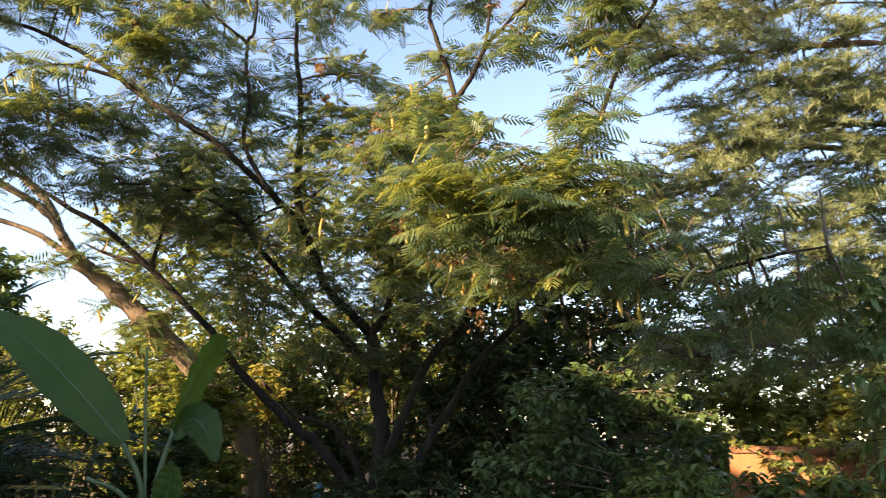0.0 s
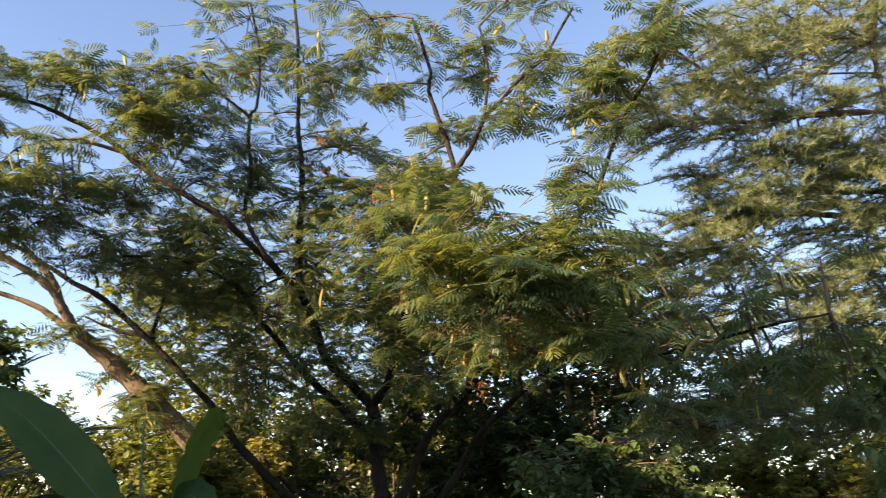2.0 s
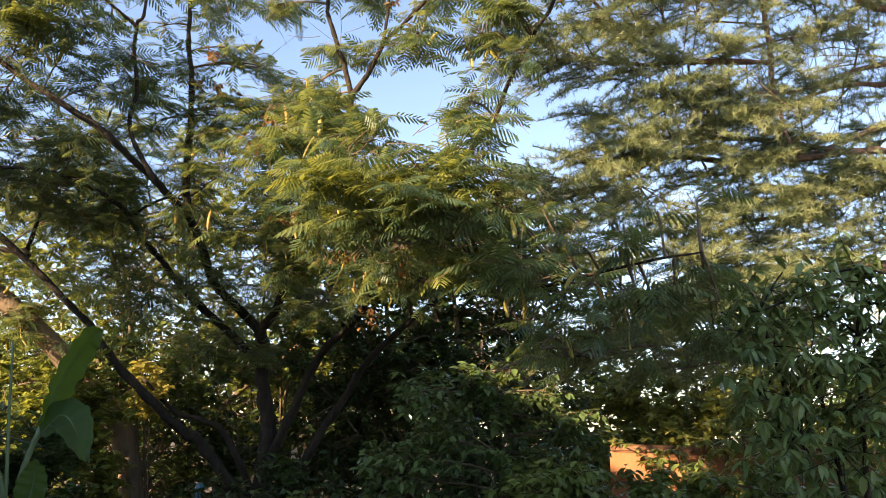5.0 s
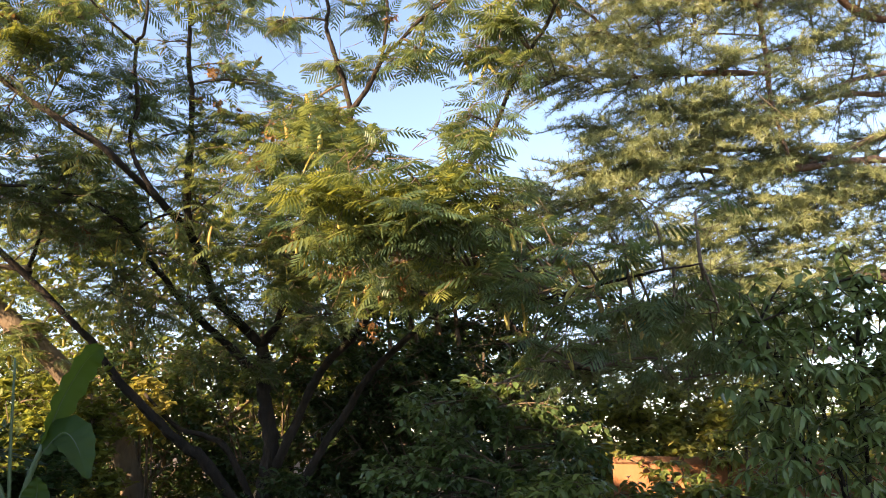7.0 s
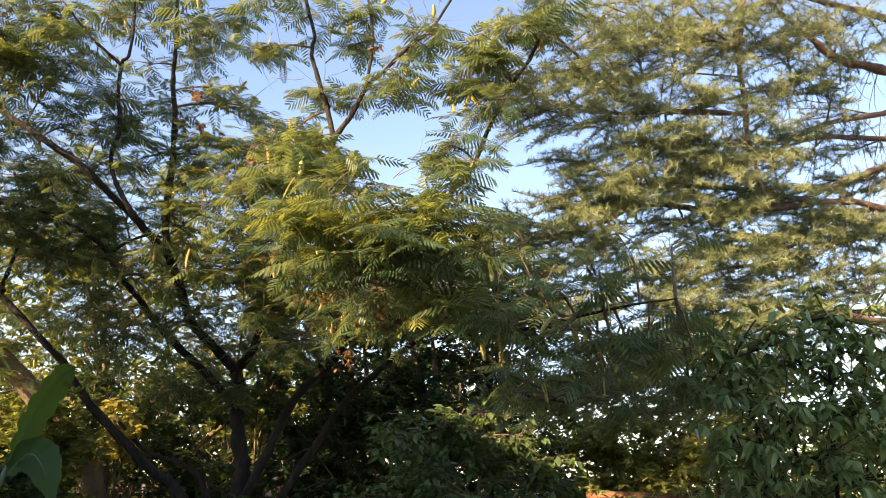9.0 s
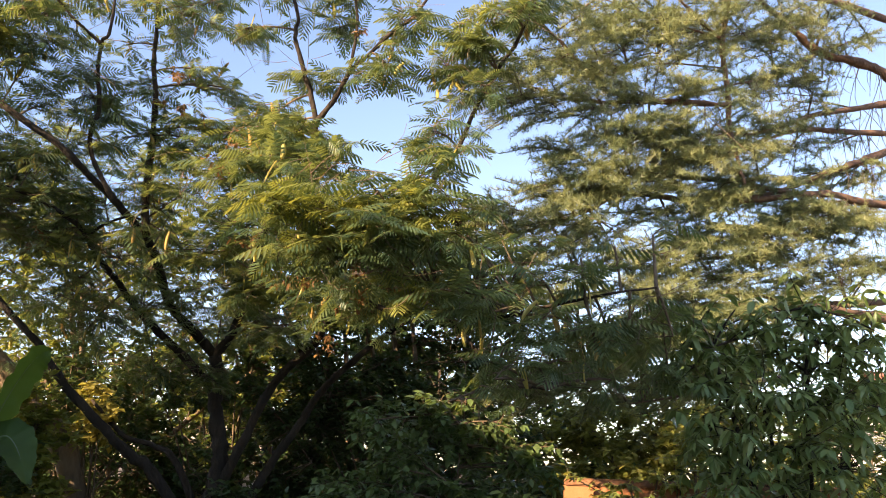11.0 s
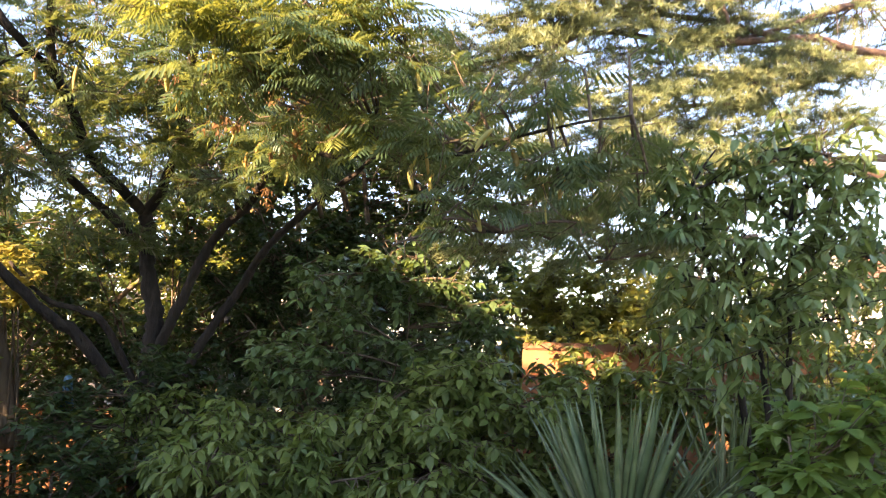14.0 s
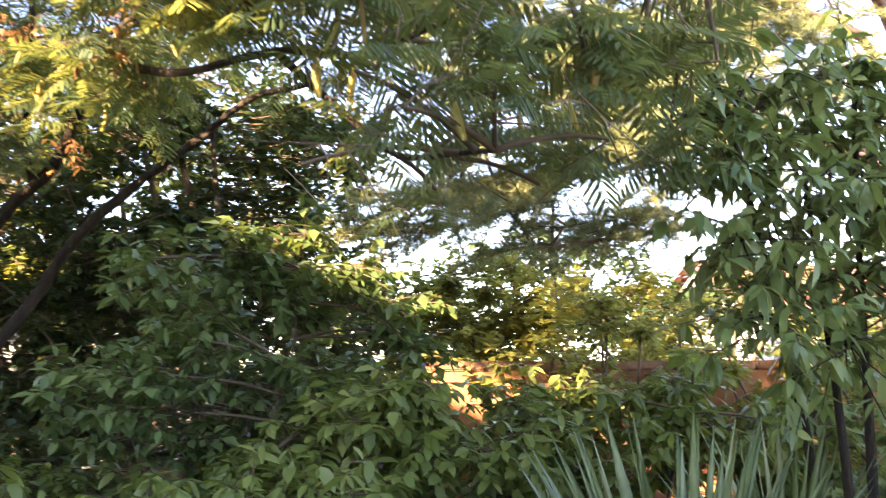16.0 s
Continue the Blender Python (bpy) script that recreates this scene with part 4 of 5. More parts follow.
cedar_edge = [(5.16, 7.8, 6.42, 0.33, 9), (5.77, 8.2, 6.28, 0.32, 6), (5.39, 8.2, 5.76, 0.31, 5), (4.89, 7.9, 5.01, 0.32, 9), (5.65, 8.3, 5.29, 0.25, 4), (5.04, 8, 4.74, 0.29, 6), (5.73, 8.4, 4.87, 0.31, 6), (5.27, 8, 4.08, 0.29, 8), (4.48, 7.6, 3.76, 0.27, 6), (5.39, 8, 3.62, 0.28, 6), (5.4, 7.5, 4.14, 0.31, 11), (6.44, 8, 4.61, 0.35, 11), (6.65, 8, 4.11, 0.3, 10), (4.89, 7.2, 4.11, 0.25, 10), (3.15, 6.6, 2.78, 0.25, 6), (3.58, 6.7, 2.9, 0.25, 6), (4.07, 6.9, 2.91, 0.26, 6)]
cedar_edge_more = [(4.6, 7.1, 3.02, 0.27, 6)]
cedar_hang = [(3.49, 7.2, 2.8, 0.22, 5), (2.95, 7, 2.36, 0.2, 3), (3.69, 7.2, 2.51, 0.22, 5), (4.31, 7.4, 2.8, 0.28, 6), (2.5, 6.8, 2.77, 0.19, 5), (3.38, 7, 3.1, 0.25, 6), (2.75, 6.6, 3.06, 0.22, 6), (2.16, 6.4, 2.89, 0.2, 6), (3.94, 7.2, 3.07, 0.23, 5), (2.03, 6.8, 2.38, 0.16, 3), (1.9, 7, 2.23, 0.15, 3), (2.47, 6.9, 2.47, 0.14, 3), (2.88, 7, 2.52, 0.15, 3), (3.37, 7.1, 2.44, 0.16, 3), (3.86, 7.2, 2.45, 0.18, 4), (2.87, 7.2, 2.28, 0.14, 2), (2.09, 6.8, 2.48, 0.14, 3)]
cedar_fill = [(5.49, 7.6, 6.18, 0.3, 10), (4.93, 7.4, 5.5, 0.28, 9), (4.36, 7.2, 5.83, 0.3, 10), (5.68, 7.8, 4.74, 0.3, 9), (5.3, 7.6, 4.1, 0.3, 9), (4.64, 7.3, 4.02, 0.3, 10), (4.12, 7.1, 3.81, 0.28, 10), (5.57, 7.6, 3.77, 0.3, 10), (5.0, 7.4, 3.57, 0.28, 9), (3.48, 6.9, 3.66, 0.28, 9), (3.08, 6.8, 3.8, 0.26, 9), (2.41, 6.6, 3.64, 0.24, 9), (2.12, 6.6, 3.81, 0.24, 9), (4.04, 7.0, 4.32, 0.28, 9), (3.35, 6.9, 4.49, 0.26, 9), (2.95, 6.8, 4.57, 0.26, 8), (2.63, 6.6, 5.31, 0.26, 8), (3.09, 6.7, 5.53, 0.26, 8)]
cedar_low = [(3.55, 7.2, 2.95, 0.22, 8), (3.24, 7.2, 2.74, 0.2, 8), (2.91, 7.2, 2.61, 0.18, 7), (2.58, 7.1, 2.5, 0.18, 7), (2.24, 7.0, 2.47, 0.18, 7), (3.74, 7.4, 2.56, 0.2, 8), (3.53, 7.6, 2.43, 0.2, 8)]
cedar_clumps = cedar_fill + cedar_low + cedar_near + cedar_near_more + cedar_core + cedar_lower + cedar_droop + cedar_droop_more + cedar_edge + cedar_edge_more + cedar_hang


def cedar_tree():
    place = (10.4, 10.6, 0)
    tree = thing("cedar_tree", place, "tall cedar tree with long sunlit boughs and soft needles", "tree")
    trunk = bough(0.34, 0.12, [(10.4, 10.6, -0.2), (10.35, 10.55, 2.5), (10.4, 10.6, 5.0), (10.3, 10.6, 8.0), (10.35, 10.6, 11.0)])
    arms = []
    for line, radii in cedar_boughs:
        if line[0][0] > 5.2:
            root = np.array([10.37, 10.58, line[0][2] + rng.uniform(0.2, 0.9)])
            join = bez(root, (root + line[0]) / 2 + np.array([0, 0, 0.1]), line[0], 9)[:-1]
            line, radii = np.vstack([join, line]), np.concatenate([np.linspace(radii[0] * 1.5, radii[0], 8), radii])
        arms.append((line, radii))
    limbs([trunk] + arms, M_CEDARBARK, tree, lumps=0.11)
    pieces, tips, ways = sprays(cedar_boughs, [(x, y, z, r, max(3, round(n * 1.2))) for x, y, z, r, n in cedar_clumps], 0.5, 0.05, 3, 0.006, 1.0, (0.7,))
    twigs(pieces, M_TWIG, tree)
    # branchlets set along the thin boughs themselves, to both sides
    for line, radii in cedar_boughs:
        for k in range(len(line) // 5, len(line), 2):
            if radii[k] < 0.03:
                tips = np.vstack([tips, line[k]])
                ways = np.vstack([ways, unit(line[min(k + 1, len(line) - 1)] - line[max(k - 1, 0)])])
    P = tips
    out = unit((P - np.array([10.4, 10.6, 0])) * np.array([1, 1, 0]))
    lateral = np.cross(out, [0, 0, 1.0]) * (rng.choice([-0.6, 0.6], (len(P), 1)) + rng.normal(0, 0.3, (len(P), 1)))
    D = unit(out * 0.9 + lateral + ways * 0.3 + np.array([0, 0, -0.1]) + rng.normal(size=P.shape) * np.array([0.15, 0.15, 0.25]))
    U = unit(np.array([0, 0, 1]) + rng.normal(size=P.shape) * 0.25)
    sizes = rng.uniform(0.36, 0.7, len(P))
    foliage("needles", [needle_spray(i) for i in range(4)], P, D, U, sizes, M_CEDAR, tree)
    axes = np.stack([np.array([0, s, -0.22 * s * s]) for s in (0, 0.33, 0.66, 0.95)])
    turned = np.einsum("nij,kj->nki", frames_of(D, U), axes) * sizes[:, None, None] + P[:, None]
    v, f = joined([tube(line, np.linspace(0.0055, 0.002, 4), 3, 0, False) for line in turned])
    tagged(part_mesh("side_twigwork", mesh_from("side_twigwork", v, f, M_CEDARTWIG), tree), kind="stuff")
    # bare hanging twigs under the boughs
    lines = []
    for line, radii in cedar_boughs[:8]:
        for _ in range(22):
            p = line[rng.integers(0, len(line) // 2 + 1)]
            ln = rng.uniform(0.25, 0.8)
            q = p + np.array([rng.normal() * 0.25, rng.normal() * 0.25, -1.0]) * ln
            lines.append(tube(bez(p, (p + q) / 2 + rng.normal(size=3) * 0.1, q, 5), np.linspace(0.005, 0.0015, 5), 3, 0, False))
    v, f = joined(lines)
    tagged(part_mesh("hanging_twigwork", mesh_from("hanging_twigwork", v, f, M_TWIG), tree), kind="stuff")
    for child in tree.children:
        child.matrix_parent_inverse = Matrix.Translation(-Vector(place))


cedar_tree()


# ---- shrubs and small trees ----
ROWS_OF = {"garden_tree": "trees in the distance", "wall_shrub": "shrubs before the wall", "sunlit_shrub": "sunlit shrubs by the wall",
           "shade_bush": "bushes in the shade", "dark_bush": "bushes beneath the trees", "hedge": "hedges at the back", "back_tree": "trees behind the mimosa"}


def leafy(name, place, label, category, clumps, leaf, length, material, per_tip=(4, 7), pitch=-15, stems=5, flat=0.9, bark=M_TWIG, reach=1.0, mult=1.0, thick=0.02, singles=0):
    """A shrub or small tree: stems from one root to the clumps, twigs, and leaves in whorls along them."""
    root = thing(name, place, label, category, ROWS_OF.get(name, ""))
    base = np.array(place, dtype=float)
    c = np.array([k[:3] for k in clumps])
    boughs = []
    far = c[np.argsort(-c[:, 2])]
    for k in range(stems):
        tip = far[k * len(far) // stems]
        start = base + np.array([rng.normal() * 0.08, rng.normal() * 0.08, -0.1])
        mid = start * 0.45 + tip * 0.55
        mid[:2] = start[:2] * 0.65 + tip[:2] * 0.35
        boughs.append(bough(thick, thick * 0.35, [start, mid, tip]))
    limbs(boughs, bark, root, "stem", 7)
    pieces, tips, ways = sprays(boughs, [(x, y, z, r, max(1, round(n * mult))) for x, y, z, r, n in clumps], flat, 0.1, 3, 0.004, reach)
    twigs(pieces, bark, root)
    P, D, U = rosettes(tips, ways, *per_tip, 0.7, pitch)
    foliage("leaves", leaf, P, D, U, rng.uniform(0.65, 1.25, len(P)) * length, material, root, singles=singles)
    for child in root.children:
        child.matrix_parent_inverse = Matrix.Translation(-base)
    return root


def ring_clumps(cx, cy, z0, z1, rx, ry, count, size, n):
    """Clumps filling a rounded bush from z0 to z1."""
    out = []
    for _ in range(count):
        d = ball_points(1, 1.0)[0]
        d = np.sign(d) * np.abs(d) ** 0.7
        z = (z0 + z1) / 2 + d[2] * (z1 - z0) / 2
        out.append((cx + d[0] * rx, cy + d[1] * ry, z, size * rng.uniform(0.8, 1.25), n))
    return out


dark_broad = [(2.66, 5.2, 2.42, 0.19, 7), (2.89, 5.2, 2.5, 0.21, 6), (3.09, 5.2, 2.41, 0.21, 8), (3.4, 5.2, 2.49, 0.21, 7), (2.67, 5.1, 2.17, 0.2, 10), (2.91, 5.1, 2.15, 0.24, 13), (3.19, 5.1, 2.16, 0.24, 13), (2.58, 5.1, 1.91, 0.2, 10), (2.85, 5.1, 1.85, 0.23, 13), (3.16, 5.1, 1.83, 0.23, 13), (3.43, 5.1, 2.1, 0.24, 12), (2.51, 5.2, 2.28, 0.14, 4), (3.06, 5.1, 1.57, 0.3, 16), (3.5, 5.1, 1.74, 0.3, 14), (3.79, 5.2, 2.4, 0.28, 8), (4.04, 5.2, 2.06, 0.35, 14), (2.72, 5.1, 1.63, 0.2, 10)]
dark_broad_more = [(2.6, 5.2, 2.6, 0.18, 4), (2.83, 5.2, 2.68, 0.18, 3), (3.08, 5.2, 2.64, 0.2, 5), (3.31, 5.2, 2.72, 0.18, 4), (3.53, 5.2, 2.68, 0.21, 6), (3.75, 5.2, 2.61, 0.25, 8), (2.41, 5.2, 2.41, 0.16, 4), (3.5, 5.2, 2.39, 0.21, 8)]
dark_clumps = dark_broad + dark_broad_more
leafy("mango_tree", (3.2, 5.3, 0), "dark green broadleaf tree with drooping glossy leaves", "tree", dark_clumps, [LANCE, LANCE, BROAD], 0.105, M_MANGO, (4, 7), -24, 3, thick=0.03, reach=1.85, mult=1.5, bark=M_SHADEBARK, singles=280)
leafy("broadleaf_shrub", (0.75, 5.75, 0), "dense green shrub with broad pointed leaves", "shrub",
      ring_clumps(0.72, 5.75, 0.1, 1.28, 0.95, 0.6, 70, 0.23, 11), [BROAD, LANCE], 0.088, M_SHRUB, (5, 8), -25, 8, singles=290)
leafy("shadow_shrub", (1.15, 6.7, 0), "tall leafy shrub in the shade of the mimosa", "shrub",
      ring_clumps(1.15, 6.75, 0.1, 2.2, 0.9, 0.5, 110, 0.25, 9), [BROAD, SMALL], 0.08, M_BROAD, (5, 8), -20, 7, thick=0.012)
leafy("wall_shrub", (1.75, 6.0, 0), "leafy shrub growing in front of the plastered wall", "shrub",
      ring_clumps(1.75, 6.0, 0.2, 1.45, 0.75, 0.4, 80, 0.22, 12), [BROAD], 0.085, M_SHRUB, (5, 7), -25, 6, singles=250)
leafy("pale_shrub", (2.95, 4.3, 0), "pale green shrub with large soft leaves", "shrub",
      ring_clumps(3.1, 4.4, 0.2, 1.38, 0.5, 0.38, 44, 0.18, 7), [BROAD], 0.11, M_LIME, (4, 6), -15, 6, singles=250)
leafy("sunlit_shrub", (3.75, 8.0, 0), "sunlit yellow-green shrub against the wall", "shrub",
      ring_clumps(3.75, 7.75, 1.0, 2.0, 0.35, 0.2, 18, 0.2, 6), [BROAD, SMALL], 0.075, M_SUNLEAF, (4, 7), -15, 6)
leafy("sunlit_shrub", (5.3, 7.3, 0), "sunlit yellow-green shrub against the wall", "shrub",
      ring_clumps(5.3, 7.3, 0.4, 2.0, 0.9, 0.4, 50, 0.2, 7), [BROAD, SMALL], 0.075, M_SUNLEAF, (4, 7), -15, 6)
leafy("wall_shrub", (2.9, 6.4, 0), "leafy shrub growing in front of the plastered wall", "shrub",
      ring_clumps(2.9, 6.3, 0.3, 1.48, 1.0, 0.4, 90, 0.2, 9), [BROAD], 0.085, M_SHRUB, (5, 7), -25, 7, singles=200)
leafy("wall_shrub", (4.7, 6.2, 0), "leafy shrub growing in front of the plastered wall", "shrub",
      ring_clumps(4.7, 6.2, 0.3, 1.55, 1.1, 0.4, 90, 0.22, 9), [BROAD], 0.08, M_SHRUB, (5, 7), -25, 7)
leafy("hedge", (-4.6, 10.3, 0), "tall sunlit hedge with small yellow-green leaves", "hedge",
      ring_clumps(-4.5, 10.3, 0.2, 3.05, 1.5, 0.7, 120, 0.32, 10), [SMALL], 0.072, M_HEDGE, (6, 9), 0, 12)
# this hedge and the dark bushes get their shade from the leaf colour
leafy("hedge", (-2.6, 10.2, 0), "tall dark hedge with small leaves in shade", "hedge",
      ring_clumps(-2.3, 10.3, 0.2, 3.0, 1.2, 0.6, 90, 0.32, 11), [SMALL], 0.07, M_FARSHADE, (6, 9), 0, 10)
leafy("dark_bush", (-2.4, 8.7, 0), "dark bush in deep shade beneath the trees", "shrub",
      ring_clumps(-2.4, 9.2, 0.1, 2.2, 1.1, 0.3, 80, 0.28, 9), [SMALL], 0.075, M_FARSHADE, (5, 8), -10, 9)
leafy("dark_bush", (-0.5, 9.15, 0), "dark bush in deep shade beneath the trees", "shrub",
      ring_clumps(-0.4, 9.15, 0.1, 1.95, 1.2, 0.22, 70, 0.26, 9), [SMALL], 0.075, M_FARSHADE, (5, 8), -10, 7)
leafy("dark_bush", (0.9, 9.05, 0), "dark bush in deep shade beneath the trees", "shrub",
      ring_clumps(0.7, 9.1, 0.2, 2.9, 1.45, 0.4, 120, 0.3, 9), [SMALL], 0.08, M_FARSHADE, (5, 8), -10, 8)
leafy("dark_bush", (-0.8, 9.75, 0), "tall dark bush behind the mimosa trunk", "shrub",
      ring_clumps(-0.85, 9.75, 1.2, 3.2, 1.35, 0.3, 42, 0.26, 8), [SMALL], 0.08, M_FARSHADE, (5, 8), -10, 8)
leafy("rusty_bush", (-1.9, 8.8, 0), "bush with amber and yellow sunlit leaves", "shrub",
      ring_clumps(-1.9, 8.75, 1.75, 2.5, 0.24, 0.2, 12, 0.17, 6), [SMALL], 0.085, M_SUNAMBER, (4, 6), -10, 6)
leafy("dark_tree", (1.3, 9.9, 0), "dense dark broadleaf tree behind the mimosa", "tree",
      ring_clumps(1.2, 9.8, 1.4, 4.0, 1.5, 0.7, 130, 0.36, 11), [SMALL], 0.085, M_FARSHADE, (5, 8), -10, 6, thick=0.06)
# in the mimosa's shade here; the yellow leaf colour supplies the sun
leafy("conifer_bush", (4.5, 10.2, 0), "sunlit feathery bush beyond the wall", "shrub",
      ring_clumps(4.6, 10.3, 0.9, 2.6, 2.1, 0.5, 105, 0.28, 10), [SMALL], 0.1, M_SUNLEAF, (6, 9), 0, 8, mult=1.3, reach=1.25)


def far_trees():
    spots = [(-8.3, 14, 4.9, 0.65), (-10.5, 15, 4.6, 1.7), (-8.2, 14, 4.2, 1.1), (-6.0, 15.5, 3.4, 1.6), (-3.4, 16, 3.6, 1.7), (-0.6, 15, 3.2, 1.5), (1.8, 16, 4.0, 1.8),
             (4.6, 15, 3.2, 1.5), (7.6, 16, 4.2, 1.8), (10.5, 15, 3.6, 1.8), (13.5, 14, 4.0, 2.0), (-13.5, 17, 5.0, 2.0)]
    for x, y, h, r in spots:
        leafy("garden_tree", (x, y, 0), "dark leafy tree in the distance", "tree", ring_clumps(x, y, h * 0.2, h, r, r * 0.7, 50, 0.5, 9), [SMALL], 0.17, M_FARSHADE, (5, 7), -10, 3, thick=0.07)


far_trees()
leafy("back_tree", (-3.0, 12.6, 0), "broadleaf tree with thin yellowing leaves behind the mimosa", "tree",
      ring_clumps(-2.8, 12.4, 1.8, 5.6, 2.8, 0.9, 150, 0.5, 10), [SMALL], 0.105, M_HEDGE, (5, 8), -10, 6, thick=0.07)
leafy("back_tree", (0.6, 12.9, 0), "broadleaf tree with thin yellowing leaves behind the mimosa", "tree",
      ring_clumps(0.7, 12.7, 1.8, 5.4, 2.2, 0.9, 120, 0.5, 10), [SMALL], 0.105, M_FARSHADE, (5, 8), -10, 6, thick=0.07)
# bushes added where the ground lies in shade, their leaves coloured dark for it
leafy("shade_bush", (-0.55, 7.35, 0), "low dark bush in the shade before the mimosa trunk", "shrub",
      ring_clumps(-0.65, 7.35, 0.0, 1.5, 0.85, 0.25, 70, 0.2, 8), [LANCE, SMALL], 0.075, M_FARSHADE, (5, 8), 0, 7, thick=0.012)
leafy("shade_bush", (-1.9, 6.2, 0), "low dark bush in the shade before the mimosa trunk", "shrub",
      ring_clumps(-1.9, 6.2, 0.0, 1.1, 0.7, 0.4, 44, 0.22, 8), [SMALL], 0.075, M_FARSHADE, (5, 8), 0, 7, thick=0.012)
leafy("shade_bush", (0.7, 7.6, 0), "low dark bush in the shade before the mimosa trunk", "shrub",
      ring_clumps(0.7, 7.6, 0.0, 1.3, 1.0, 0.25, 50, 0.24, 8), [SMALL], 0.08, M_FARSHADE, (5, 8), 0, 7, thick=0.012)
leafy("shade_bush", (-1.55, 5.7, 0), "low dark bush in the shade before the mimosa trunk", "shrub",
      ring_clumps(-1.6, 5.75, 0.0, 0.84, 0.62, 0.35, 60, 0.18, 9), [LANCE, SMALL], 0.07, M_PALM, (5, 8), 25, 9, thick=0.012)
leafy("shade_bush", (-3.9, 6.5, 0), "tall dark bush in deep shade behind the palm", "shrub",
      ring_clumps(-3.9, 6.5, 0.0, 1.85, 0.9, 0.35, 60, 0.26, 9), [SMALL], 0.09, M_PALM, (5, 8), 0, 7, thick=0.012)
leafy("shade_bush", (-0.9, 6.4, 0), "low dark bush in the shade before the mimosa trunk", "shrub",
      ring_clumps(-1.0, 6.5, 0.0, 0.95, 1.0, 0.5, 60, 0.24, 9), [LANCE, SMALL], 0.08, M_FARSHADE, (5, 8), 10, 9)
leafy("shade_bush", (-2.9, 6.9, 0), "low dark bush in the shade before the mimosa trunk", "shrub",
      ring_clumps(-2.9, 7.0, 0.0, 1.8, 1.2, 0.5, 76, 0.26, 9), [SMALL], 0.08, M_FARSHADE, (5, 8), 10, 9)
# two bushes whose yellow-green leaf colour replaces sun that is blocked here
leafy("shade_bush", (-2.2, 8.1, 0), "tall yellow-green bush in shade before the leaning trunk", "shrub",
      ring_clumps(-2.2, 8.1, 0.0, 2.35, 0.34, 0.25, 46, 0.22, 9), [SMALL], 0.085, M_HEDGE, (5, 8), 10, 6, thick=0.012)
leafy("shade_bush", (-2.75, 8.15, 0), "tall yellow-green bush in shade before the leaning trunk", "shrub",
      ring_clumps(-2.75, 8.15, 0.0, 2.3, 0.5, 0.3, 64, 0.24, 9), [SMALL], 0.085, M_HEDGE, (5, 8), 10, 6, thick=0.012)
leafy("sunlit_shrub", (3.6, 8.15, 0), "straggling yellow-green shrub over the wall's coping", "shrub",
      ring_clumps(3.9, 8.15, 1.15, 1.85, 1.5, 0.12, 13, 0.16, 5), [BROAD, SMALL], 0.075, M_SUNLEAF, (4, 6), -15, 7)
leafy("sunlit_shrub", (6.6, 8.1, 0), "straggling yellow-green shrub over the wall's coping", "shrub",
      ring_clumps(6.8, 8.15, 1.1, 1.85, 1.3, 0.12, 26, 0.18, 6), [BROAD, SMALL], 0.075, M_SUNLEAF, (4, 6), -15, 7)
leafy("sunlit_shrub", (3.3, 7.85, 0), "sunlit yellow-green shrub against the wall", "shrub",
      ring_clumps(3.6, 7.9, 0.9, 1.75, 0.95, 0.16, 22, 0.15, 4), [BROAD, SMALL], 0.08, M_SUNLEAF, (4, 6), -20, 7)
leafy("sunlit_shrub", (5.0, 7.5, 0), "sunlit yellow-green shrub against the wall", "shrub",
      ring_clumps(4.9, 7.55, 0.9, 1.8, 0.8, 0.16, 26, 0.15, 4), [BROAD, SMALL], 0.08, M_SUNLEAF, (4, 6), -20, 7)
leafy("wall_shrub", (0.1, 7.2, 0), "low leafy shrub growing in front of the low wall", "shrub",
      ring_clumps(0.0, 7.1, 0.1, 1.15, 0.9, 0.25, 44, 0.22, 9), [BROAD], 0.08, M_SHRUB, (5, 7), -20, 6)


# ---- sword-leaved yuccas ----
def sword_mesh(length, width, bend, seed):
    n = 9
    s = np.linspace(0, 1, n)
    half = width * 0.5 * np.minimum(1, 0.55 + 1.6 * s) * np.clip((1 - s) * 2.6, 0.02, 1) ** 0.8
    z = -bend * s ** 2.2 * length
    y = length * s
    groove = 0.28
    v = []
    for i in range(n):
        v += [(-half[i], y[i], z[i] + groove * half[i]), (0, y[i], z[i]), (half[i], y[i], z[i] + groove * half[i]), (0, y[i], z[i] - 0.004 * (1 - s[i]))]
    i = np.arange(n - 1)[:, None] * 4
    j = np.arange(4)[None]
    k = (j + 1) % 4
    q = np.stack([i + j, i + k, i + 4 + k, i + 4 + j], -1).reshape(-1, 4)
    return mesh_from("leaf", np.array(v), [q], M_YUCCA, False)


def yucca(place, leaves, label, scale=1.0):
    root = thing("yucca", place, label, "plant", "yuccas before the wall")
    v, f = tube(smooth_line([(0, 0, -0.1), (0.01, 0, 0.15), (0, 0.01, 0.42)], 4), np.linspace(0.075, 0.05, 9), 9, 0.08)
    part_mesh("trunk", mesh_from("trunk", v, f, M_SHADEBARK, True), root)
    kinds = [sword_mesh(rng.uniform(0.78, 0.98) * scale, rng.uniform(0.034, 0.047) * scale, b, i) for i, b in enumerate((0.0, 0.05, 0.1, 0.18, 0.3, 0.02))]
    for k in range(leaves):
        u = (k + 0.5) / leaves
        el = 84 - 80 * u ** 0.85 + rng.normal(0, 5)
        az = k * 137.5 + rng.normal(0, 8)
        ob = part_mesh("leaf", kinds[(k * 5 + k // 7) % 6 if el < 60 else k % 2], root)
        ob.matrix_basis = pose(0, 0, 0.42 - 0.2 * u, 0, 0, az) @ pose(0, 0.02, 0, el, rng.normal(0, 12), 0)


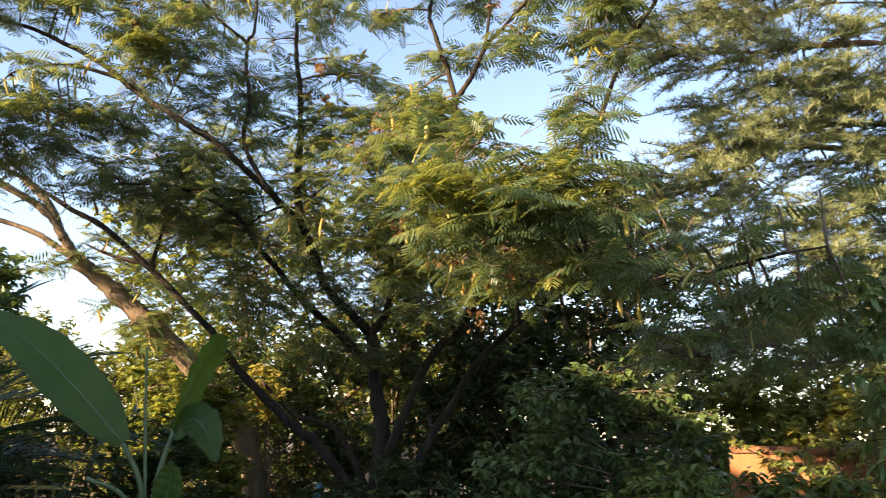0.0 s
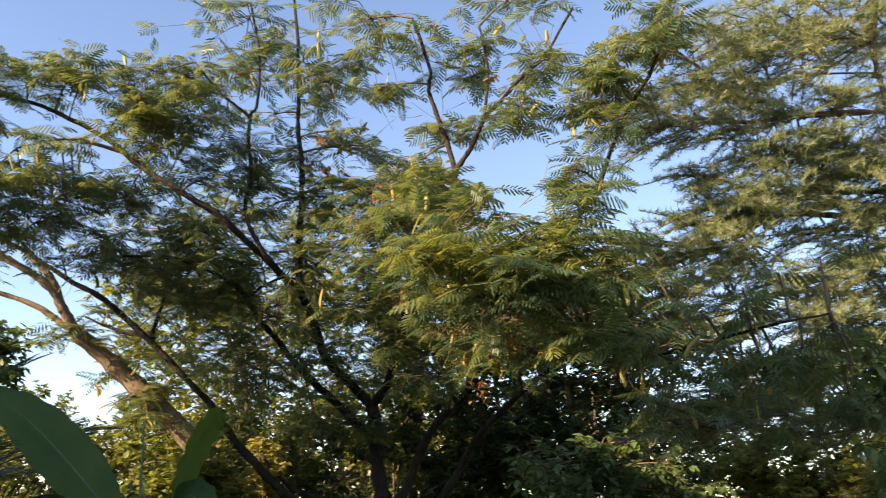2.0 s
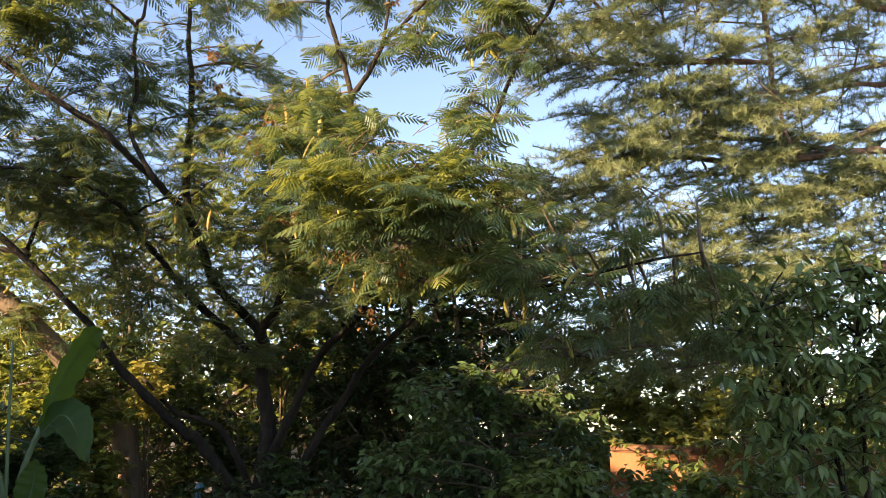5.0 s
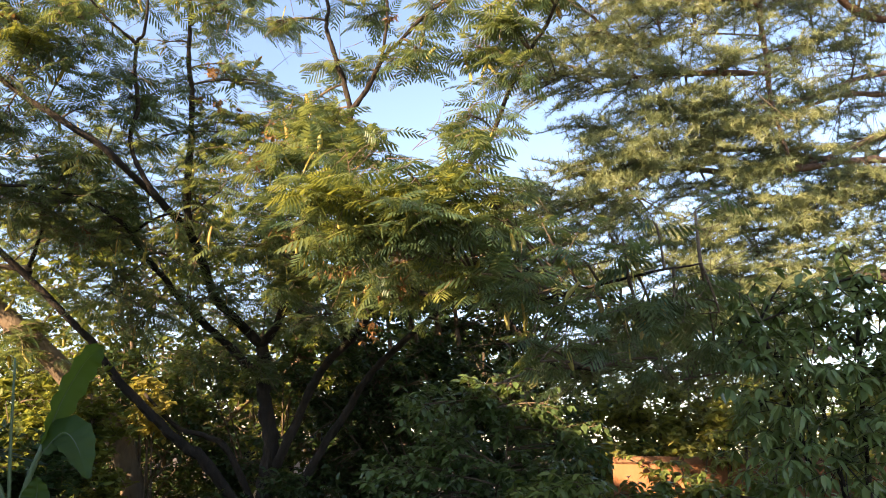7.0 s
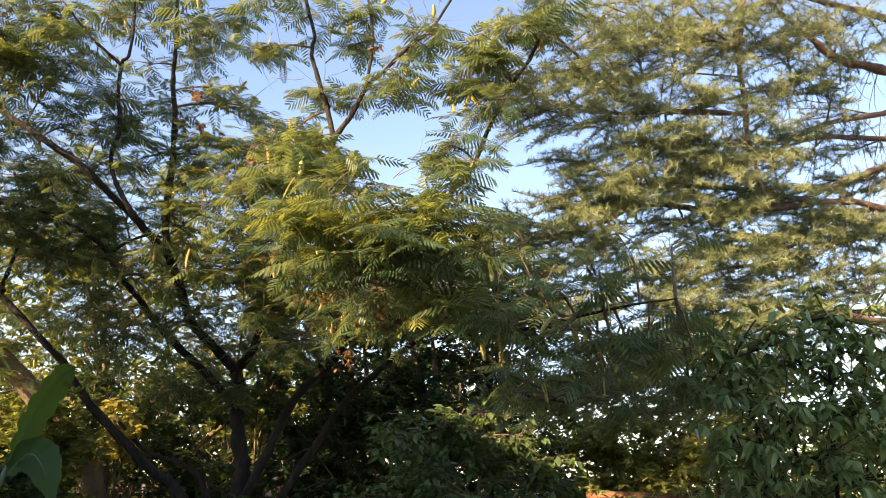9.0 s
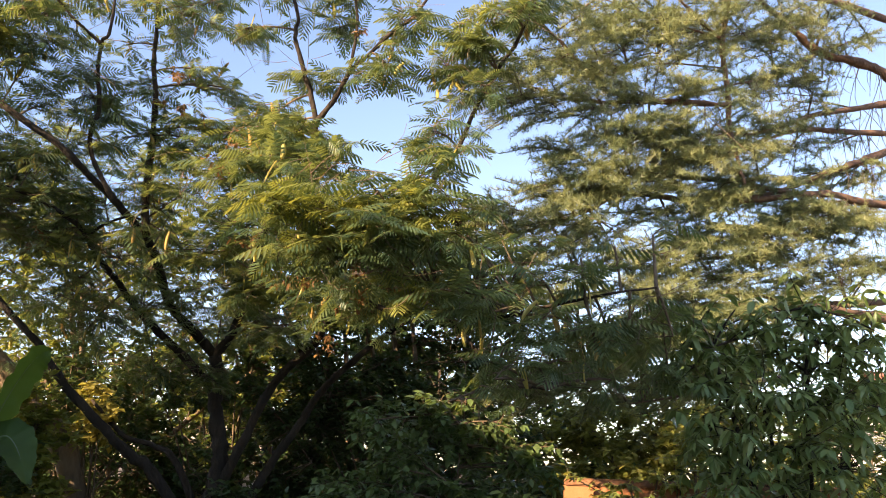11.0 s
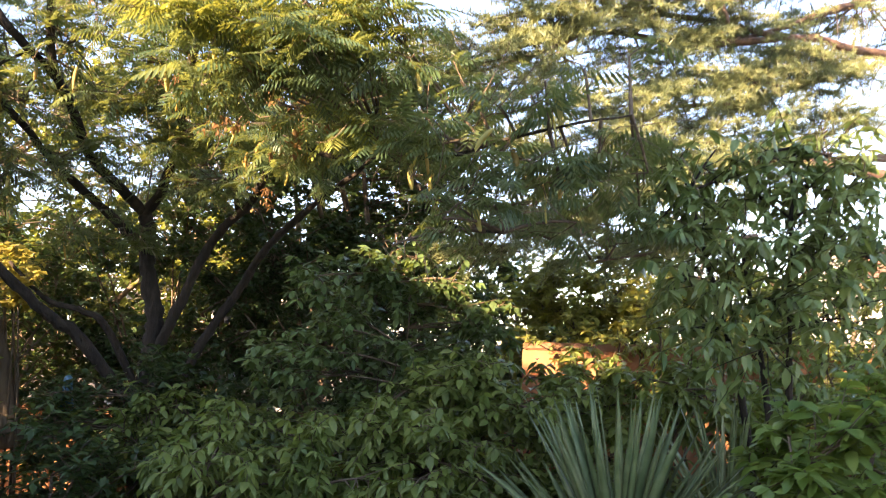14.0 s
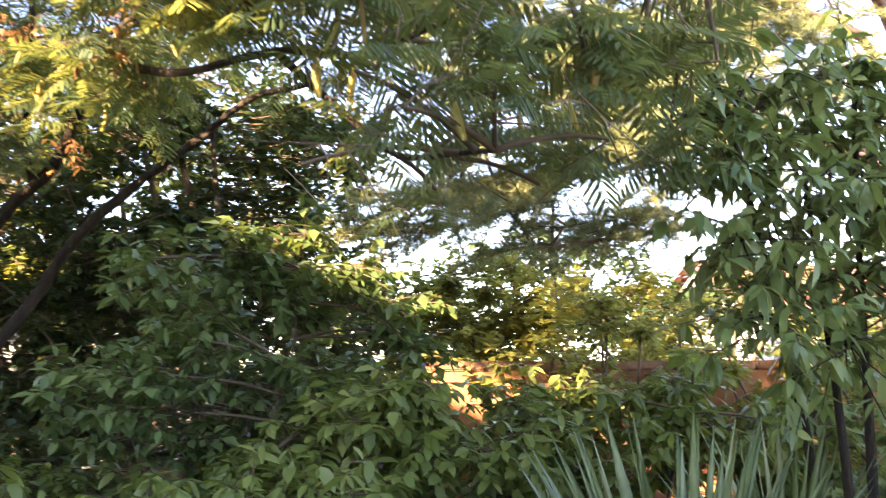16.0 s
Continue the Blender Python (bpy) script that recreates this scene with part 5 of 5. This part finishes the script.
yucca((2.14, 4.92, 0), 150, "grey-green yucca with stiff sword-shaped leaves in the shade", 1.12)
yucca((3.0, 5.45, 0.12), 70, "smaller yucca with stiff leaves behind the first", 0.9)


# ---- banana plant ----
def banana_blade(line, width, twist_up, name, root, tear=()):
    """A broad blade along its midrib, gently folded, with wavy edges."""
    mid = smooth_line(line, 7)
    n = len(mid)
    s = np.linspace(0, 1, n)
    t = unit(np.gradient(mid, axis=0))
    side = unit(np.cross(t, np.array(twist_up)))
    nrm = np.cross(side, t)
    half = width * 0.5 * np.clip(np.sin(np.pi * np.clip(0.03 + s * 0.97, 0, 1) ** 0.85), 0, 1) ** 0.75
    cols = np.linspace(-1, 1, 11)
    v = []
    for i in range(n):
        for c in cols:
            h = half[i] * abs(c)
            v.append(mid[i] + side[i] * c * half[i] + nrm[i] * (0.30 * h - 0.9 * h * h + 0.012 * math.sin(s[i] * 42 + c * 2) * abs(c)))
    m = len(cols)
    i = (np.arange(n - 1)[:, None] * m + np.arange(m - 1)[None]).ravel()
    i = np.array([k for k in i if not any(abs(s[k // m] - ts) < 0.012 and (k % m < 3 if sd < 0 else k % m > 6) for ts, sd in tear)])
    q = np.stack([i, i + 1, i + m + 1, i + m], 1)
    leaf = part_mesh(name, mesh_from(name, np.array(v), [q], M_BANANA, True), root)
    rib = tube(mid - nrm * 0.003, np.linspace(0.009, 0.002, n), 6)
    part_mesh("midrib", mesh_from("midrib", *rib, M_STEM, True), leaf)
    return leaf


def banana_plant():
    root = thing("banana_plant", (-1.58, 5.0, 0), "young banana plant with broad dark leaves and a rolled new leaf", "plant")
    base = np.array((-1.58, 5.0, 0.0))
    put = lambda pts: [np.array(p) for p in pts]
    for line, r0, r1, nm in (([(-1.58, 5.0, -0.1), (-1.58, 5.0, 0.5), (-1.57, 5.0, 1.1)], 0.075, 0.04, "stem"),
                             ([(-1.57, 5.0, 1.0), (-1.62, 4.99, 1.35), (-1.74, 4.97, 1.58)], 0.02, 0.014, "leaf_stalk"),
                             ([(-1.56, 5.0, 1.0), (-1.54, 5.0, 1.4), (-1.47, 5.02, 1.66)], 0.02, 0.014, "leaf_stalk"),
                             ([(-1.57, 5.0, 1.0), (-1.68, 4.9, 1.3), (-1.85, 4.8, 1.4)], 0.016, 0.012, "leaf_stalk"),
                             ([(-1.57, 5.0, 1.0), (-1.63, 5.0, 1.6), (-1.67, 5.01, 2.12)], 0.014, 0.006, "rolled_leaf")):
        b = bough(r0, r1, line)
        part_mesh(nm, mesh_from(nm, *tube(*b, 8), M_STEM, True), root)
    banana_blade([(-1.74, 4.97, 1.58), (-1.98, 4.9, 1.85), (-2.28, 4.84, 2.13), (-2.62, 4.82, 2.31)], 0.34, (0.35, -0.75, 0.6), "leaf", root)
    banana_blade([(-1.47, 5.02, 1.66), (-1.4, 5.03, 1.9), (-1.3, 5.05, 2.12), (-1.22, 5.08, 2.2)], 0.24, (0.9, -0.15, 0.3), "leaf", root, ((0.5, -1), (0.7, 1)))
    banana_blade([(-1.46, 5.0, 1.62), (-1.36, 4.98, 1.72), (-1.28, 4.97, 1.66), (-1.2, 4.97, 1.48)], 0.24, (0.2, -0.6, 0.7), "leaf", root)
    banana_blade([(-1.5, 4.95, 1.1), (-1.44, 4.9, 1.3), (-1.42, 4.88, 1.42), (-1.42, 4.85, 1.5)], 0.16, (0.1, -0.9, 0.4), "leaf", root)
    for child in root.children:
        child.matrix_parent_inverse = Matrix.Translation(-base)


banana_plant()


# ---- date palm at the left ----
def frond_mesh(length, seed):
    r = np.random.default_rng(seed)
    mid = bez(np.zeros(3), np.array([0, length * 0.55, length * 0.28]), np.array([0, length, -length * 0.1]), 15)
    pieces = [tube(mid, np.linspace(0.012, 0.003, 15), 5)]
    for k in range(44):
        s = 0.14 + 0.86 * k / 44
        i = min(13, int(s * 14))
        p = mid[i] + (mid[i + 1] - mid[i]) * (s * 14 - i)
        d = unit(mid[i + 1] - mid[i])
        for sd in (-1, 1):
            ln = length * 0.26 * (0.5 + math.sin(math.pi * s) * 0.6)
            w = unit(np.array([sd * 0.85, 0, 0.25 + r.normal() * 0.12]) + d * (0.6 + 0.4 * s))
            q = unit(np.cross(w, np.array([0, 0, 1.0]))) * 0.008
            e = p + w * ln + np.array([0, 0, -0.08 * ln])
            m = p + w * ln * 0.5
            pieces.append((np.array([p, m - q, e, m + q]), [np.array([(0, 1, 2, 3)])]))
    return mesh_from("frond", *joined(pieces), M_PALM)


def palm(place, count, label, size):
    root = thing("date_palm", place, label, "palm")
    v, f = tube(smooth_line([(0, 0, -0.2), (0.02, 0, 0.4), (0, 0, 1.0)], 4), np.linspace(0.17, 0.13, 9), 10, 0.08)
    part_mesh("trunk", mesh_from("trunk", v, f, M_SHADEBARK, True), root)
    kinds = [frond_mesh(size * k, i) for i, k in enumerate((0.85, 1.0, 1.12))]
    for k in range(count):
        u = (k + 0.5) / count
        ob = part_mesh("frond", kinds[k % 3], root)
        ob.matrix_basis = pose(0, 0, 1.0, 0, 0, k * 137.5) @ pose(0, 0.03, 0, 70 - 78 * u + rng.normal(0, 5), rng.normal(0, 10), 0)


palm((-3.4, 5.3, 0), 38, "dark date palm with drooping feathered fronds", 1.55)

# ---- small yard things ----
def yard_fence():
    root = thing("yard_fence", (-3.3, 6.3, 0), "low metal fence with thin bars, coloured yellow for sunlight", "fence")
    x0, x1 = -0.45, 0.62
    for z in (1.245, 0.25):
        part("rail", box_bm(x0, x1, -0.018, 0.018, z - 0.012, z + 0.012, 0.004), M_SUNMETAL, root)
    k = 0
    x = x0 + 0.06
    while x < x1:
        r = 0.012 if k % 5 == 0 else 0.007
        part("bar", box_bm(x - r, x + r, -r, r, -0.1 if k % 5 == 0 else 0.262, 1.233), M_SUNMETAL, root)
        x += 0.13
        k += 1


def water_bottle():
    """An upturned blue plastic bottle set over a garden stake."""
    root = thing("blue_bottle", (-1.07, 7.35, 0), "cut blue plastic bottle upturned on a wooden stake", "bottle")
    part_mesh("stake", mesh_from("stake", *tube(np.array([(0, 0, -0.1), (0.01, 0, 0.5), (0, 0, 1.1)]), [0.018, 0.017, 0.015], 7, 0.05), M_TWIG, True), root)
    prof = [(0.0, 1.25), (0.018, 1.248), (0.028, 1.235), (0.033, 1.21), (0.034, 1.17), (0.037, 1.13), (0.045, 1.08), (0.053, 1.03), (0.056, 1.0), (0.051, 1.003), (0.034, 1.09)]
    a = np.linspace(0, 2 * np.pi, 16, endpoint=False)
    v = np.array([(max(r, 0.001) * math.cos(t), max(r, 0.001) * math.sin(t), z) for r, z in prof for t in a])
    i = np.arange(len(prof) - 1)[:, None] * 16
    j = np.arange(16)[None]
    q = np.stack([i + j, i + 16 + j, i + 16 + (j + 1) % 16, i + (j + 1) % 16], -1).reshape(-1, 4)
    part_mesh("bottle_body", mesh_from("bottle_body", v, [q], M_BLUE, True), root)


yard_fence()
water_bottle()


# ---- houses beyond ----
def house(place, turn, w, d, h, ridge, label, roof_mat):
    root = thing("house", place, label, "house")
    root.matrix_world = pose(*place, 0, 0, turn)
    part("wall", box_bm(-w / 2, w / 2, 0, d, -0.3, h), M_PALE, root)
    for sgn in (-1, 1):
        rows = 12
        for k in range(rows):
            y0, y1 = (k / rows) * (d / 2 + 0.5), ((k + 1.15) / rows) * (d / 2 + 0.5)
            z0, z1 = k / rows, (k + 1.15) / rows
            v, n = [], int(w / 0.24)
            for i in range(n * 4 + 1):
                x = -w / 2 - 0.3 + (w + 0.6) * i / (n * 4)
                bump = 0.035 * abs(math.sin(math.pi * i / 4))
                for (yy, zz) in ((y0, z0), (y1, z1)):
                    y = -0.5 + yy if sgn < 0 else d + 0.5 - yy
                    v.append((x, y, h + 0.02 + (ridge - h) * min(zz, 1.02) + bump + (0.03 if yy == y0 else 0)))
            q = np.array([(2 * i, 2 * i + 2, 2 * i + 3, 2 * i + 1) for i in range(n * 4)])
            part_mesh("tile_course", mesh_from("tile_course", np.array(v), [q], roof_mat), root)
    for x in (-w / 2, w / 2):
        bm = bmesh.new()
        bm.faces.new([bm.verts.new(p) for p in ((x, 0, h), (x, d, h), (x, d / 2, ridge - 0.05))])
        bmesh.ops.solidify(bm, geom=bm.faces[:], thickness=0.12)
        part("gable", bm, M_PALE, root)
    for x in (-w / 4, w / 4):
        win = part("window", box_bm(x - 0.6, x + 0.6, -0.02, 0.03, 0.95, 2.05), M_GLASS, root)
        part("window_frame", box_bm(x - 0.66, x + 0.66, -0.05, -0.015, 2.05, 2.12), M_FRAME, win)
        part("sill", box_bm(x - 0.7, x + 0.7, -0.09, -0.004, 0.88, 0.95), M_FRAME, win)


house((17.6, 16.5, 0), -8, 8.0, 6.0, 2.6, 4.4, "pale house with a clay tile roof beyond the wall", M_TILE)
house((-1.2, 17.5, 0), 4, 3.0, 4.0, 2.7, 3.1, "pale house glimpsed through the trees", M_TILE)
leafy("far_hedge", (0, 19, 0), "distant dark hedge along the horizon", "hedge",
      [(x + rng.normal() * 0.3, 19 + rng.normal() * 0.4, rng.uniform(0.2, 2.0), 0.7, 4) for x in np.linspace(-18, 24, 110)], [SMALL], 0.24, M_FARSHADE, (5, 8), -10, 20, thick=0.03)
